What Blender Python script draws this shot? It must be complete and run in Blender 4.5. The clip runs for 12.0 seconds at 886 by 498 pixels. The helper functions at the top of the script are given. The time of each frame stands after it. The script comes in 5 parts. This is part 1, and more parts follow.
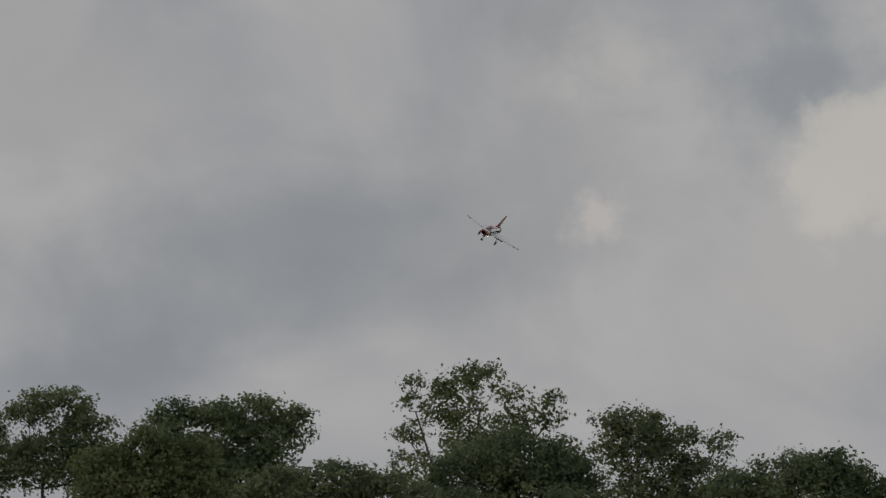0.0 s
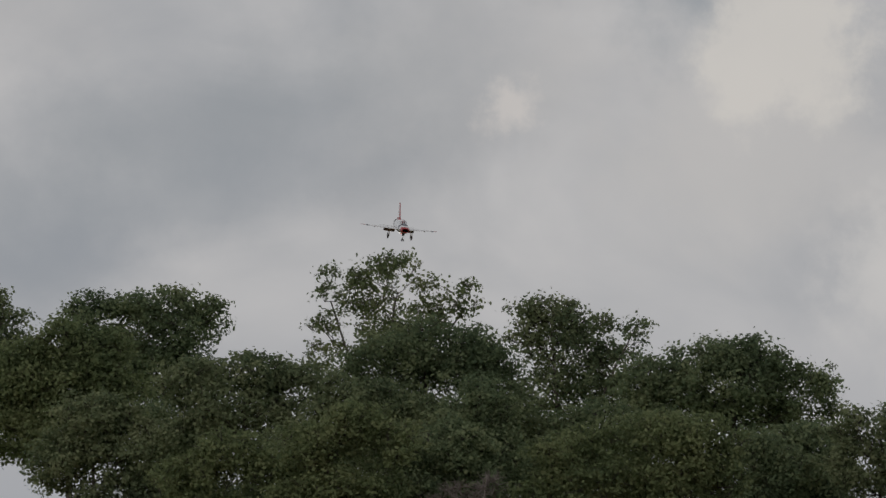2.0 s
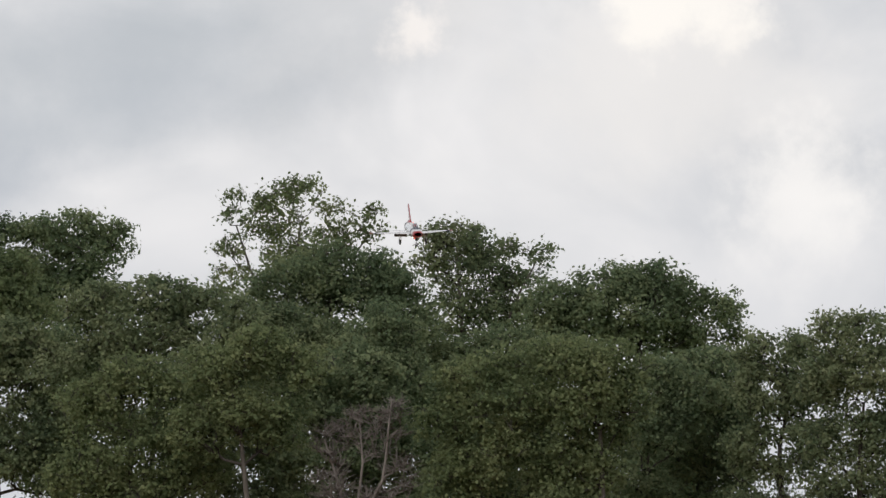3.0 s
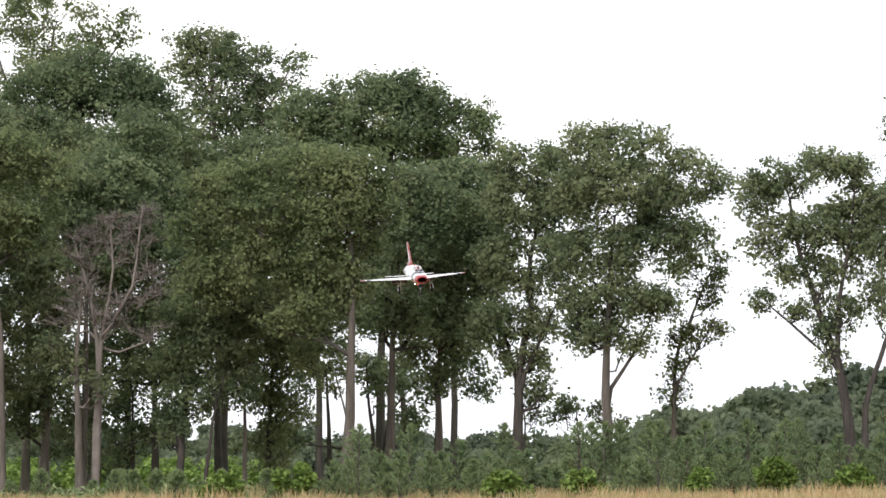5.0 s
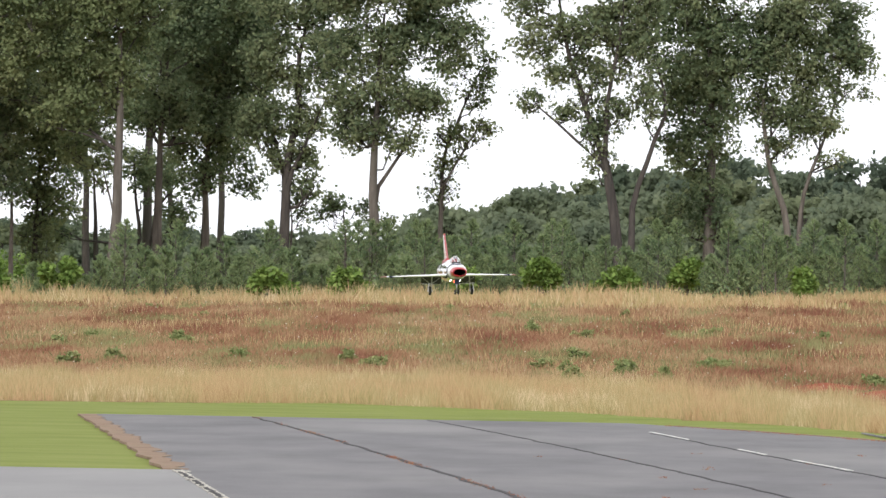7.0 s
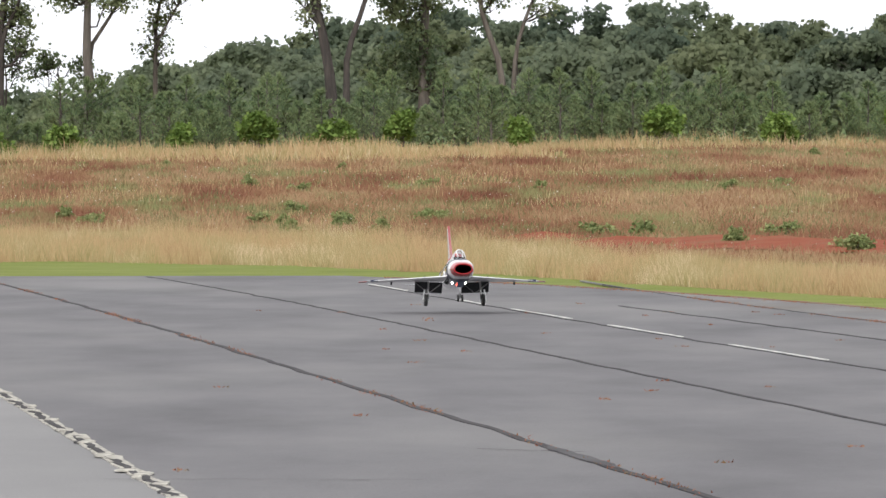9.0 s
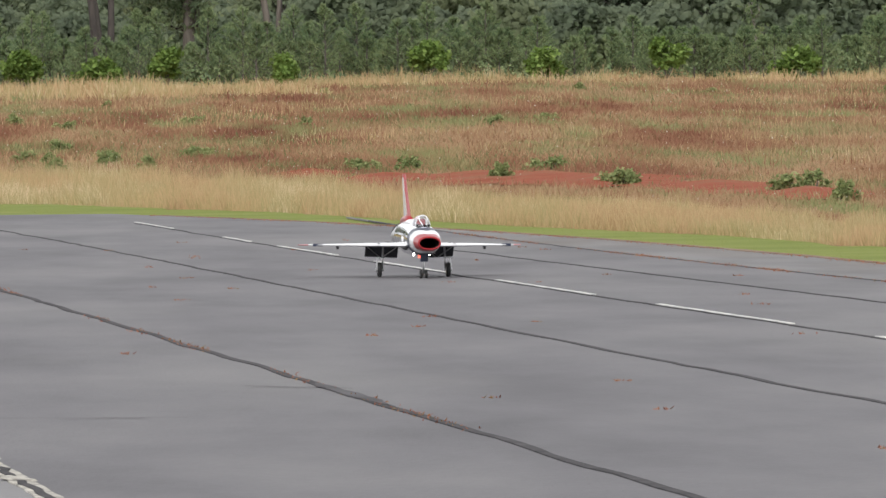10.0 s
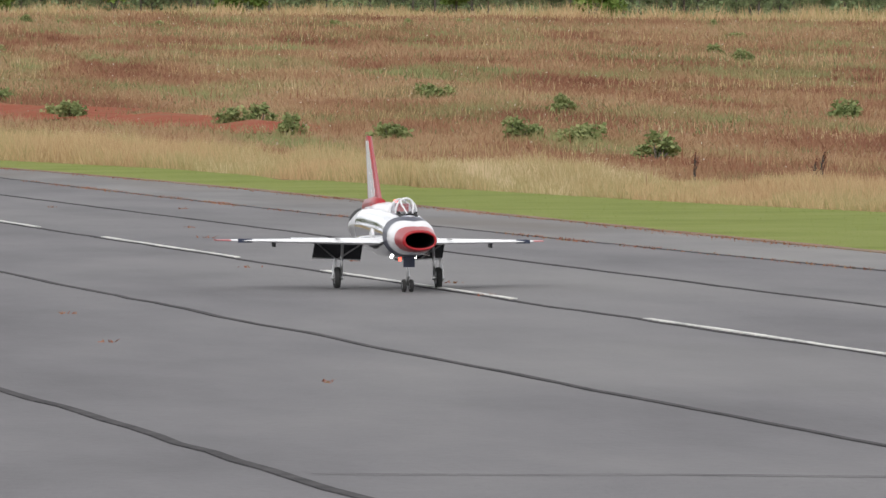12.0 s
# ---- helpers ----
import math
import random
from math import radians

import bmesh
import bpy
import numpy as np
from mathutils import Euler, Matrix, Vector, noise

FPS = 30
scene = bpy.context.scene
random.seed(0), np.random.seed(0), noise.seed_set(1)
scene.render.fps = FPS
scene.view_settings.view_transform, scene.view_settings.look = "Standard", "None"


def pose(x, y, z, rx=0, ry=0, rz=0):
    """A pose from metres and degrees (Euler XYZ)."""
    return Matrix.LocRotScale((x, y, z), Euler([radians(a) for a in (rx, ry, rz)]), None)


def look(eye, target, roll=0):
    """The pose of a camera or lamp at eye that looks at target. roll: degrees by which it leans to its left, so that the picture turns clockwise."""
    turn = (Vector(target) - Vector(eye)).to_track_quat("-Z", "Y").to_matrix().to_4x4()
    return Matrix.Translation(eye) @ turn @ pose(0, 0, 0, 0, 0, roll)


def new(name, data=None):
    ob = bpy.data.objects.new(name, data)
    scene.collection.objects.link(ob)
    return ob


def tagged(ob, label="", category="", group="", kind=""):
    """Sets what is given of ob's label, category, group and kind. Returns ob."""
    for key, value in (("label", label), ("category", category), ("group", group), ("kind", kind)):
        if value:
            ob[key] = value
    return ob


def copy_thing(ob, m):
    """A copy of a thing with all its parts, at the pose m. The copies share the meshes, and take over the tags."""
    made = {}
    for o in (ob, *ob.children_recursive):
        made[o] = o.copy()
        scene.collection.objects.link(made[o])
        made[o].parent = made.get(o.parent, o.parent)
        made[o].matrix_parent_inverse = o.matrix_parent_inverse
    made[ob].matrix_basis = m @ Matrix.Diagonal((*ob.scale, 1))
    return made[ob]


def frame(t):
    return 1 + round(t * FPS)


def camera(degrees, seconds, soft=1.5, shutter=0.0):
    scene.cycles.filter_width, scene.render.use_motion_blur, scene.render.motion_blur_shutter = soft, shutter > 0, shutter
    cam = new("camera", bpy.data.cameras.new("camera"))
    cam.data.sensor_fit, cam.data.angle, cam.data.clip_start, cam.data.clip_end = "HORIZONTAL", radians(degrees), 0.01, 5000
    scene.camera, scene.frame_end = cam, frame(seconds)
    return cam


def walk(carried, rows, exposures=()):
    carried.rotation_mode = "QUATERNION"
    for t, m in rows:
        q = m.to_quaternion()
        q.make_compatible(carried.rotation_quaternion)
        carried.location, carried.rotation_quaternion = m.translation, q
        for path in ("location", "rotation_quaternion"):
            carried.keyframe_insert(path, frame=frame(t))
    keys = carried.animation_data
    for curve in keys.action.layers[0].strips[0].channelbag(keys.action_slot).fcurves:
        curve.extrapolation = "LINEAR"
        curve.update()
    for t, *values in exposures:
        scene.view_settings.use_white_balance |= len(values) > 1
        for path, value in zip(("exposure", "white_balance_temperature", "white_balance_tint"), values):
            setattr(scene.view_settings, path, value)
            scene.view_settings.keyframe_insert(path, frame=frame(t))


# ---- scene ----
cam = camera(5.13, 12.0, soft=1.5)
EYE = 1.6


def aim(yaw, pitch, roll):
    """The tripod head's pose: degrees to the left, up, and of lean."""
    return Matrix.Translation((0, 0, EYE)) @ pose(0, 0, 0, 0, 0, yaw) @ pose(0, 0, 0, 90 + pitch) @ pose(0, 0, 0, 0, 0, roll)


PATH = [
    (0.0, aim(4.516, 3.745, -0.120)), (0.5, aim(4.781, 3.677, 0.065)), (1.0, aim(4.962, 3.646, 0.125)),
    (1.5, aim(4.563, 3.539, -0.186)), (2.0, aim(4.023, 3.101, -0.679)), (2.5, aim(3.685, 2.772, -0.708)),
    (2.7, aim(3.621, 2.722, -0.615)), (4.3, aim(2.580, 2.122, -0.436)), (4.5, aim(2.439, 1.979, -0.317)),
    (5.0, aim(2.045, 1.544, 0.242)), (5.5, aim(1.762, 1.117, 0.283)), (6.0, aim(1.671, 0.815, 0.666)),
    (6.5, aim(1.190, 0.577, 0.831)), (7.0, aim(0.687, 0.387, 1.019)), (7.5, aim(0.000, 0.185, 1.025)),
    (7.7, aim(-0.242, 0.109, 1.073)), (9.3, aim(-1.081, -0.649, -0.253)), (9.5, aim(-1.321, -0.769, -0.185)),
    (10.0, aim(-2.314, -0.824, -0.519)), (10.5, aim(-2.869, -0.655, -0.520)), (11.0, aim(-3.492, -0.938, -0.289)),
    (11.5, aim(-4.325, -1.045, -0.347)), (12.0, aim(-5.524, -1.230, -0.156)),
]
EXPOSURES = [(0.0, -1.68), (1.5, -1.62), (2.0, -1.42), (2.5, -0.98), (4.3, 0.05), (5.0, 0.34), (5.5, 0.46), (6.0, 0.50), (7.5, 0.45), (9.5, 0.33), (12.0, 0.16)]
walk(cam, PATH, EXPOSURES)

# ---------------------------------------------------------------- light
SUN_AZ, SUN_EL = 200.0, 34.0


def link(tree, a, ao, b, bi):
    tree.links.new(a.outputs[ao], b.inputs[bi])


def sky_world():
    world = bpy.data.worlds.new("sky")
    scene.world = world
    world.use_nodes = True
    nt = world.node_tree
    nt.nodes.clear()
    N = nt.nodes.new
    out, bg = N("ShaderNodeOutputWorld"), N("ShaderNodeBackground")
    sky = N("ShaderNodeTexSky")
    sky.sky_type, sky.sun_disc = "NISHITA", False
    sky.sun_elevation, sky.sun_rotation = radians(SUN_EL), radians(SUN_AZ)
    scale = N("ShaderNodeVectorMath")
    scale.operation = "SCALE"
    scale.inputs["Scale"].default_value = 0.12
    link(nt, sky, 0, scale, 0)
    tc, mp = N("ShaderNodeTexCoord"), N("ShaderNodeMapping")
    mp.inputs["Rotation"].default_value = (0, radians(38), 0)
    mp.inputs["Scale"].default_value = (1.0, 1.0, 1.5)
    link(nt, tc, "Generated", mp, 0)

    def clouds(size, detail, lo, hi, warp, shift):
        n = N("ShaderNodeTexNoise")
        n.inputs["Scale"].default_value, n.inputs["Detail"].default_value = size, detail
        n.inputs["Roughness"].default_value, n.inputs["Distortion"].default_value = 0.5, warp
        add = N("ShaderNodeVectorMath")
        add.inputs[1].default_value = shift
        link(nt, mp, 0, add, 0)
        link(nt, add, 0, n, 0)
        r = N("ShaderNodeMapRange")
        r.interpolation_type = "SMOOTHSTEP"
        r.inputs["From Min"].default_value, r.inputs["From Max"].default_value = lo, hi
        link(nt, n, 0, r, 0)
        return r

    layer = clouds(15.0, 6, 0.22, 0.78, 0.3, (0.35, 0.22, 0.43))
    billow = clouds(38.0, 6, 0.30, 0.75, 0.5, (2.0, 1.3, 0.2))
    cover = clouds(14.0, 5, 0.20, 0.38, 0.2, (0.4, 0.7, 1.1))
    mixed = N("ShaderNodeMath")
    mixed.operation = "MULTIPLY_ADD"
    mixed.inputs[1].default_value = 0.5
    link(nt, billow, 0, mixed, 0)
    half = N("ShaderNodeMath")
    half.operation = "MULTIPLY"
    half.inputs[1].default_value = 0.5
    link(nt, layer, 0, half, 0)
    link(nt, half, 0, mixed, 2)
    ramp = N("ShaderNodeValToRGB")
    ramp.color_ramp.elements[0].position, ramp.color_ramp.elements[0].color = 0.1, (0.74, 0.77, 0.82, 1)
    ramp.color_ramp.elements[1].position, ramp.color_ramp.elements[1].color = 0.85, (1.17, 1.15, 1.15, 1)
    link(nt, mixed, 0, ramp, 0)

    # banks and heads of the cloud: bearing, elevation, half width, half height, lean, strength, hardness
    wisps = [N("ShaderNodeTexNoise")]
    wisps[0].inputs["Scale"].default_value, wisps[0].inputs["Detail"].default_value, wisps[0].inputs["Roughness"].default_value = 60.0, 6, 0.55
    link(nt, tc, "Generated", wisps[0], 0)

    def math_node(op, one, two=None, three=None):
        m = N("ShaderNodeMath")
        m.operation = op
        for i, q in enumerate((one, two, three)):
            if q is None:
                continue
            if isinstance(q, (int, float)):
                m.inputs[i].default_value = q
            else:
                nt.links.new(q, m.inputs[i])
        return m.outputs[0]

    def bank(yaw, up, wide, high, lean, hard):
        turned, size = N("ShaderNodeMapping"), N("ShaderNodeVectorMath")
        turned.vector_type = "TEXTURE"
        e = radians(up)
        turned.inputs["Location"].default_value = (-math.sin(radians(yaw)) * math.cos(e), math.cos(radians(yaw)) * math.cos(e), math.sin(e))
        turned.inputs["Rotation"].default_value = (0, -radians(lean), 0)
        turned.inputs["Scale"].default_value = (radians(wide), 1.0, radians(high))
        link(nt, tc, "Generated", turned, 0)
        size.operation = "LENGTH"
        link(nt, turned, 0, size, 0)
        rough = math_node("MULTIPLY_ADD", wisps[0].outputs[0], -1.6, 0.8)
        own = N("ShaderNodeTexNoise")
        own.inputs["Scale"].default_value, own.inputs["Detail"].default_value, own.inputs["Roughness"].default_value = 70.0 / wide, 6, 0.6
        link(nt, tc, "Generated", own, 0)
        rough = math_node("ADD", rough, math_node("MULTIPLY_ADD", own.outputs[0], -2.6, 1.3))
        edge = math_node("ADD", size.outputs["Value"], rough)
        r = N("ShaderNodeMapRange")
        r.interpolation_type = "SMOOTHSTEP"
        r.inputs["From Min"].default_value, r.inputs["From Max"].default_value = 1.0 + 0.75 * (1 - hard), 1.0 - 0.9 * (1 - hard) - 0.12
        nt.links.new(edge, r.inputs[0])
        return r.outputs[0]

    colour = ramp.outputs[0]
    for yaw, up, wide, high, lean, hard, power, tint in (
            (5.1, 3.9, 1.2, 0.36, 12, 0.0, 0.60, (0.60, 0.65, 0.70)), (5.6, 3.4, 1.1, 0.22, 8, 0.0, 0.5, (0.62, 0.67, 0.73)),
            (6.6, 3.0, 1.0, 0.20, 5, 0.0, 0.6, (0.60, 0.65, 0.72)), (4.3, 3.6, 0.7, 0.22, 15, 0.0, 0.5, (0.62, 0.66, 0.71)),
            (3.85, 5.0, 0.25, 0.45, 60, 0.0, 0.5, (0.66, 0.69, 0.73)), (2.5, 4.75, 0.5, 0.4, 40, 0.0, 0.75, (0.62, 0.68, 0.74)),
            (6.8, 4.6, 0.7, 0.5, 20, 0.0, 0.45, (1.02, 0.99, 0.98)), (4.0, 4.3, 0.45, 0.9, -20, 0.0, 0.35, (0.95, 0.94, 0.94)),
            (2.2, 3.7, 0.9, 0.55, 0, 0.0, 0.8, (1.12, 1.09, 1.07)), (1.98, 4.22, 0.60, 0.40, 15, 0.6, 0.8, (1.36, 1.30, 1.22)),
            (1.4, 2.9, 0.35, 0.40, 0, 0.1, 0.7, (1.32, 1.28, 1.24)), (3.62, 3.92, 0.16, 0.13, 30, 0.15, 0.75, (1.34, 1.26, 1.20)),
            (3.55, 4.82, 0.32, 0.24, 20, 0.25, 0.55, (1.20, 1.17, 1.13)), (3.4, 4.2, 0.35, 0.6, 10, 0.0, 0.35, (1.08, 1.05, 1.03)), (0.1, 3.3, 0.6, 0.25, 0, 0.0, 0.6, (0.80, 0.85, 0.95))):
        mix = N("ShaderNodeMixRGB")
        nt.links.new(math_node("MULTIPLY", bank(yaw, up, wide, high, lean, hard), power), mix.inputs[0])
        nt.links.new(colour, mix.inputs[1])
        mix.inputs[2].default_value = (*tint, 1)
        colour = mix.outputs[0]

    # the cloud deck is brighter and closed towards the horizon
    sep, low = N("ShaderNodeSeparateXYZ"), N("ShaderNodeMapRange")
    link(nt, tc, "Generated", sep, 0)
    low.interpolation_type = "SMOOTHSTEP"
    low.inputs["From Min"].default_value, low.inputs["From Max"].default_value = 0.056, 0.020
    link(nt, sep, "Z", low, 0)
    haze = N("ShaderNodeMixRGB")
    haze.inputs[2].default_value = (0.84, 0.86, 0.91, 1)
    link(nt, low, 0, haze, 0)
    nt.links.new(colour, haze.inputs[1])
    shut = N("ShaderNodeMath")
    shut.operation = "MAXIMUM"
    link(nt, cover, 0, shut, 0)
    link(nt, low, 0, shut, 1)
    final = N("ShaderNodeMixRGB")
    link(nt, shut, 0, final, 0)
    link(nt, scale, 0, final, 1)
    link(nt, haze, 0, final, 2)
    # the unseen upper sky is dimmed to lower the light on surfaces
    zenith_fall, dim = N("ShaderNodeMapRange"), N("ShaderNodeVectorMath")
    zenith_fall.interpolation_type, dim.operation = "SMOOTHSTEP", "SCALE"
    zenith_fall.inputs["From Min"].default_value, zenith_fall.inputs["From Max"].default_value = 0.10, 0.55
    zenith_fall.inputs["To Min"].default_value, zenith_fall.inputs["To Max"].default_value = 1.0, 0.68
    link(nt, sep, "Z", zenith_fall, 0)
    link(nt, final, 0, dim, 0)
    link(nt, zenith_fall, 0, dim, "Scale")
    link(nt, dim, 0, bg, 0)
    bg.inputs[1].default_value = 1.15
    link(nt, bg, 0, out, 0)


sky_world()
sun = new("sun", bpy.data.lights.new("sun", "SUN"))
sun.data.energy, sun.data.angle, sun.data.color = 1.8, radians(22), (1.0, 0.965, 0.93)
sun.matrix_world = look((0, 0, 0), (-math.sin(radians(SUN_AZ)) * math.cos(radians(SUN_EL)), -math.cos(radians(SUN_AZ)) * math.cos(radians(SUN_EL)), -math.sin(radians(SUN_EL))))


# ---------------------------------------------------------------- materials
def material(name, colours, size=1.0, rough=0.8, bump=0.0, bump_size=None, metal=0.0, island=0.0, stretch=(1, 1, 1), stain=None,
             stain_size=0.2, stain_range=(0.5, 0.65), glow=0.0, leaf=0.0, coat=0.0, per_object=0.0, spec=0.5):
    """A surface: a ramp of colours over noise of a real size, stains at a second scale, grain relief, a shift from piece to piece."""
    m = bpy.data.materials.new(name)
    m.use_nodes = True
    nt = m.node_tree
    N = nt.nodes.new
    b = nt.nodes["Principled BSDF"]
    tc, mp = N("ShaderNodeTexCoord"), N("ShaderNodeMapping")
    mp.inputs["Scale"].default_value = stretch
    link(nt, tc, "Object", mp, 0)
    n = N("ShaderNodeTexNoise")
    n.inputs["Scale"].default_value, n.inputs["Detail"].default_value = size, 6
    n.inputs["Roughness"].default_value = 0.6
    link(nt, mp, 0, n, 0)
    value = n
    if island or per_object:
        g = N("ShaderNodeNewGeometry") if island else N("ShaderNodeObjectInfo")
        a = N("ShaderNodeMath")
        a.operation = "MULTIPLY_ADD"
        a.inputs[1].default_value = island or per_object
        link(nt, g, "Random Per Island" if island else "Random", a, 0)
        s = N("ShaderNodeMath")
        s.operation = "ADD"
        s.inputs[1].default_value = -0.5 * (island or per_object)
        link(nt, n, 0, s, 0)
        link(nt, s, 0, a, 2)
        value = a
    ramp = N("ShaderNodeValToRGB")
    cr = ramp.color_ramp
    lo, hi = 0.3, 0.7
    for i, c in enumerate(colours):
        p = lo + (hi - lo) * i / max(1, len(colours) - 1)
        e = cr.elements[i] if i < 2 else cr.elements.new(p)
        e.position, e.color = p, (*c, 1)
    if len(colours) == 1:
        cr.elements.remove(cr.elements[1])
    link(nt, value, 0, ramp, 0)
    colour = ramp
    if stain:
        sn, sr, mix = N("ShaderNodeTexNoise"), N("ShaderNodeMapRange"), N("ShaderNodeMixRGB")
        sn.inputs["Scale"].default_value, sn.inputs["Detail"].default_value = stain_size, 5
        link(nt, mp, 0, sn, 0)
        sr.inputs["From Min"].default_value, sr.inputs["From Max"].default_value = stain_range
        link(nt, sn, 0, sr, 0)
        link(nt, sr, 0, mix, 0)
        link(nt, ramp, 0, mix, 1)
        mix.inputs[2].default_value = (*stain, 1)
        colour = mix
    link(nt, colour, 0, b, "Base Color")
    b.inputs["Roughness"].default_value, b.inputs["Metallic"].default_value = rough, metal
    b.inputs["Coat Weight"].default_value, b.inputs["Specular IOR Level"].default_value = coat, spec
    if glow:
        b.inputs["Emission Color"].default_value, b.inputs["Emission Strength"].default_value = (*colours[0], 1), glow
    if bump:
        bn, bp = N("ShaderNodeTexNoise"), N("ShaderNodeBump")
        bn.inputs["Scale"].default_value, bn.inputs["Detail"].default_value = bump_size or size * 6, 4
        link(nt, mp, 0, bn, 0)
        bp.inputs["Strength"].default_value, bp.inputs["Distance"].default_value = bump, 0.02
        link(nt, bn, 0, bp, "Height")
        link(nt, bp, 0, b, "Normal")
    if leaf:
        out, t, mix = nt.nodes["Material Output"], N("ShaderNodeBsdfTranslucent"), N("ShaderNodeMixShader")
        mix.inputs[0].default_value = leaf
        link(nt, colour, 0, t, 0)
        link(nt, b, 0, mix, 1)
        link(nt, t, 0, mix, 2)
        link(nt, mix, 0, out, 0)
    return m


ASPHALT = material("asphalt", [(0.091, 0.088, 0.095), (0.132, 0.128, 0.136), (0.167, 0.162, 0.166)], 0.6, 0.85, 0.5, 25.0,
                   stretch=(1, 0.22, 1), stain=(0.205, 0.200, 0.198), stain_size=0.22, stain_range=(0.50, 0.75))
APRON = material("apron_asphalt", [(0.19, 0.187, 0.19), (0.25, 0.245, 0.245)], 0.4, 0.85, 0.2, 40.0, stretch=(1, 0.25, 1))
SEALANT = material("crack_sealant", [(0.041, 0.041, 0.043), (0.097, 0.093, 0.096)], 3.0, 0.97, spec=0.1)
PAINT = material("worn_white_paint", [(0.28, 0.28, 0.28), (0.62, 0.61, 0.58), (0.75, 0.74, 0.7)], 3.0, 0.7, stretch=(3, 0.5, 1))
EDGE_PAVING = material("edge_paving", [(0.125, 0.121, 0.124), (0.175, 0.170, 0.170), (0.215, 0.208, 0.202)], 0.7, 0.88, 0.4, 25.0, stretch=(1, 0.25, 1), stain=(0.14, 0.125, 0.115), stain_size=0.3)
TAR_SMEAR = material("tar_smear", [(0.072, 0.070, 0.074), (0.126, 0.121, 0.127)], 2.5, 0.95, stretch=(1, 0.3, 1), spec=0.1)
VERGE = material("bare_verge_soil", [(0.17, 0.12, 0.09), (0.27, 0.19, 0.14), (0.20, 0.17, 0.11)], 1.5, 0.95, 0.3, spec=0.1)
RUBBLE = material("broken_pale_edge", [(0.10, 0.095, 0.09), (0.42, 0.40, 0.35), (0.66, 0.63, 0.57)], 6.0, 0.9, 0.4)
CLAY = material("red_clay", [(0.225, 0.056, 0.026), (0.272, 0.079, 0.042), (0.231, 0.113, 0.062)], 0.8, 0.95, 0.3, spec=0.1)
RUST_WEED = material("dry_red_weed", [(0.22, 0.07, 0.04), (0.36, 0.14, 0.08), (0.25, 0.17, 0.08)], 5.0, 0.9, island=0.4, spec=0.1)
SOIL = material("dry_field_soil", [(0.20, 0.11, 0.06), (0.28, 0.17, 0.09), (0.20, 0.15, 0.07)], 0.1, 0.95, 0.3, 2.0, spec=0.1)
LAWN = material("mown_lawn", [(0.220, 0.270, 0.066), (0.270, 0.319, 0.086), (0.308, 0.341, 0.110)], 0.5, 0.9, island=0.15, leaf=0.3, spec=0.1)
STRAW = material("straw_grass", [(0.408, 0.274, 0.147), (0.551, 0.408, 0.239), (0.347, 0.299, 0.138), (0.642, 0.519, 0.339)], 0.6, 0.8, stretch=(1, 0.15, 1), island=0.22, leaf=0.3, spec=0.1)
MEADOW = material("russet_meadow", [(0.164, 0.075, 0.051), (0.246, 0.124, 0.081), (0.301, 0.184, 0.109), (0.399, 0.281, 0.171), (0.207, 0.186, 0.093)], 0.30, 0.85,
                  stretch=(1, 0.10, 1), island=0.10, leaf=0.3, stain=(0.24, 0.26, 0.12), stain_size=0.5, stain_range=(0.52, 0.66), spec=0.1)
DULL_GREEN = material("dull_green_growth", [(0.110, 0.135, 0.058), (0.165, 0.190, 0.082), (0.225, 0.235, 0.115)], 0.6, 0.85, island=0.3, leaf=0.3, spec=0.1)
STRAW_TUFT = material("whitish_tufts", [(0.50, 0.47, 0.38), (0.66, 0.63, 0.55)], 2.0, 0.9, island=0.3, spec=0.1)
DOCK = material("dried_dock", [(0.170, 0.070, 0.045), (0.260, 0.120, 0.075), (0.220, 0.145, 0.080)], 5.0, 0.9, island=0.4, spec=0.1)
BARK = material("grey_bark", [(0.068, 0.056, 0.045), (0.120, 0.105, 0.090), (0.180, 0.158, 0.135)], 1.2, 0.95, 0.5, 8.0, stretch=(4, 4, 0.6))
# its dark tones are lifted to stand in for veiling haze
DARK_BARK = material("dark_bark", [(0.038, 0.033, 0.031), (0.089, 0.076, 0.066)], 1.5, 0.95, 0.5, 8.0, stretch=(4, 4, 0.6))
DEAD_BARK = material("bare_pale_wood", [(0.140, 0.119, 0.105), (0.252, 0.224, 0.203)], 1.5, 0.9)
# tree leaf colours are raised and greyed to stand in for veiling haze
OAK = material("oak_leaves", [(0.114, 0.160, 0.091), (0.205, 0.251, 0.135), (0.312, 0.341, 0.189)], 0.35, 0.8, island=0.24, leaf=0.52, spec=0.2)
DEEP = material("dark_leaves", [(0.106, 0.152, 0.086), (0.193, 0.249, 0.136), (0.301, 0.338, 0.181)], 0.35, 0.8, island=0.24, leaf=0.52, spec=0.2)
OLIVE = material("olive_leaves", [(0.120, 0.166, 0.083), (0.200, 0.247, 0.118), (0.288, 0.322, 0.159)], 0.35, 0.8, island=0.24, leaf=0.52, spec=0.2)
BRIGHT = material("bright_leaves", [(0.111, 0.176, 0.042), (0.176, 0.267, 0.066), (0.247, 0.338, 0.096)], 0.8, 0.6, island=0.35, leaf=0.3, spec=0.1)
SHRUB = material("weed_leaves", [(0.167, 0.218, 0.084), (0.256, 0.304, 0.128), (0.369, 0.391, 0.182)], 0.8, 0.7, island=0.35, leaf=0.38, spec=0.1)
NEEDLE = material("young_pine_needles", [(0.132, 0.193, 0.104), (0.212, 0.280, 0.135), (0.305, 0.359, 0.180)], 0.6, 0.7, island=0.35, per_object=0.0, leaf=0.2, spec=0.1)
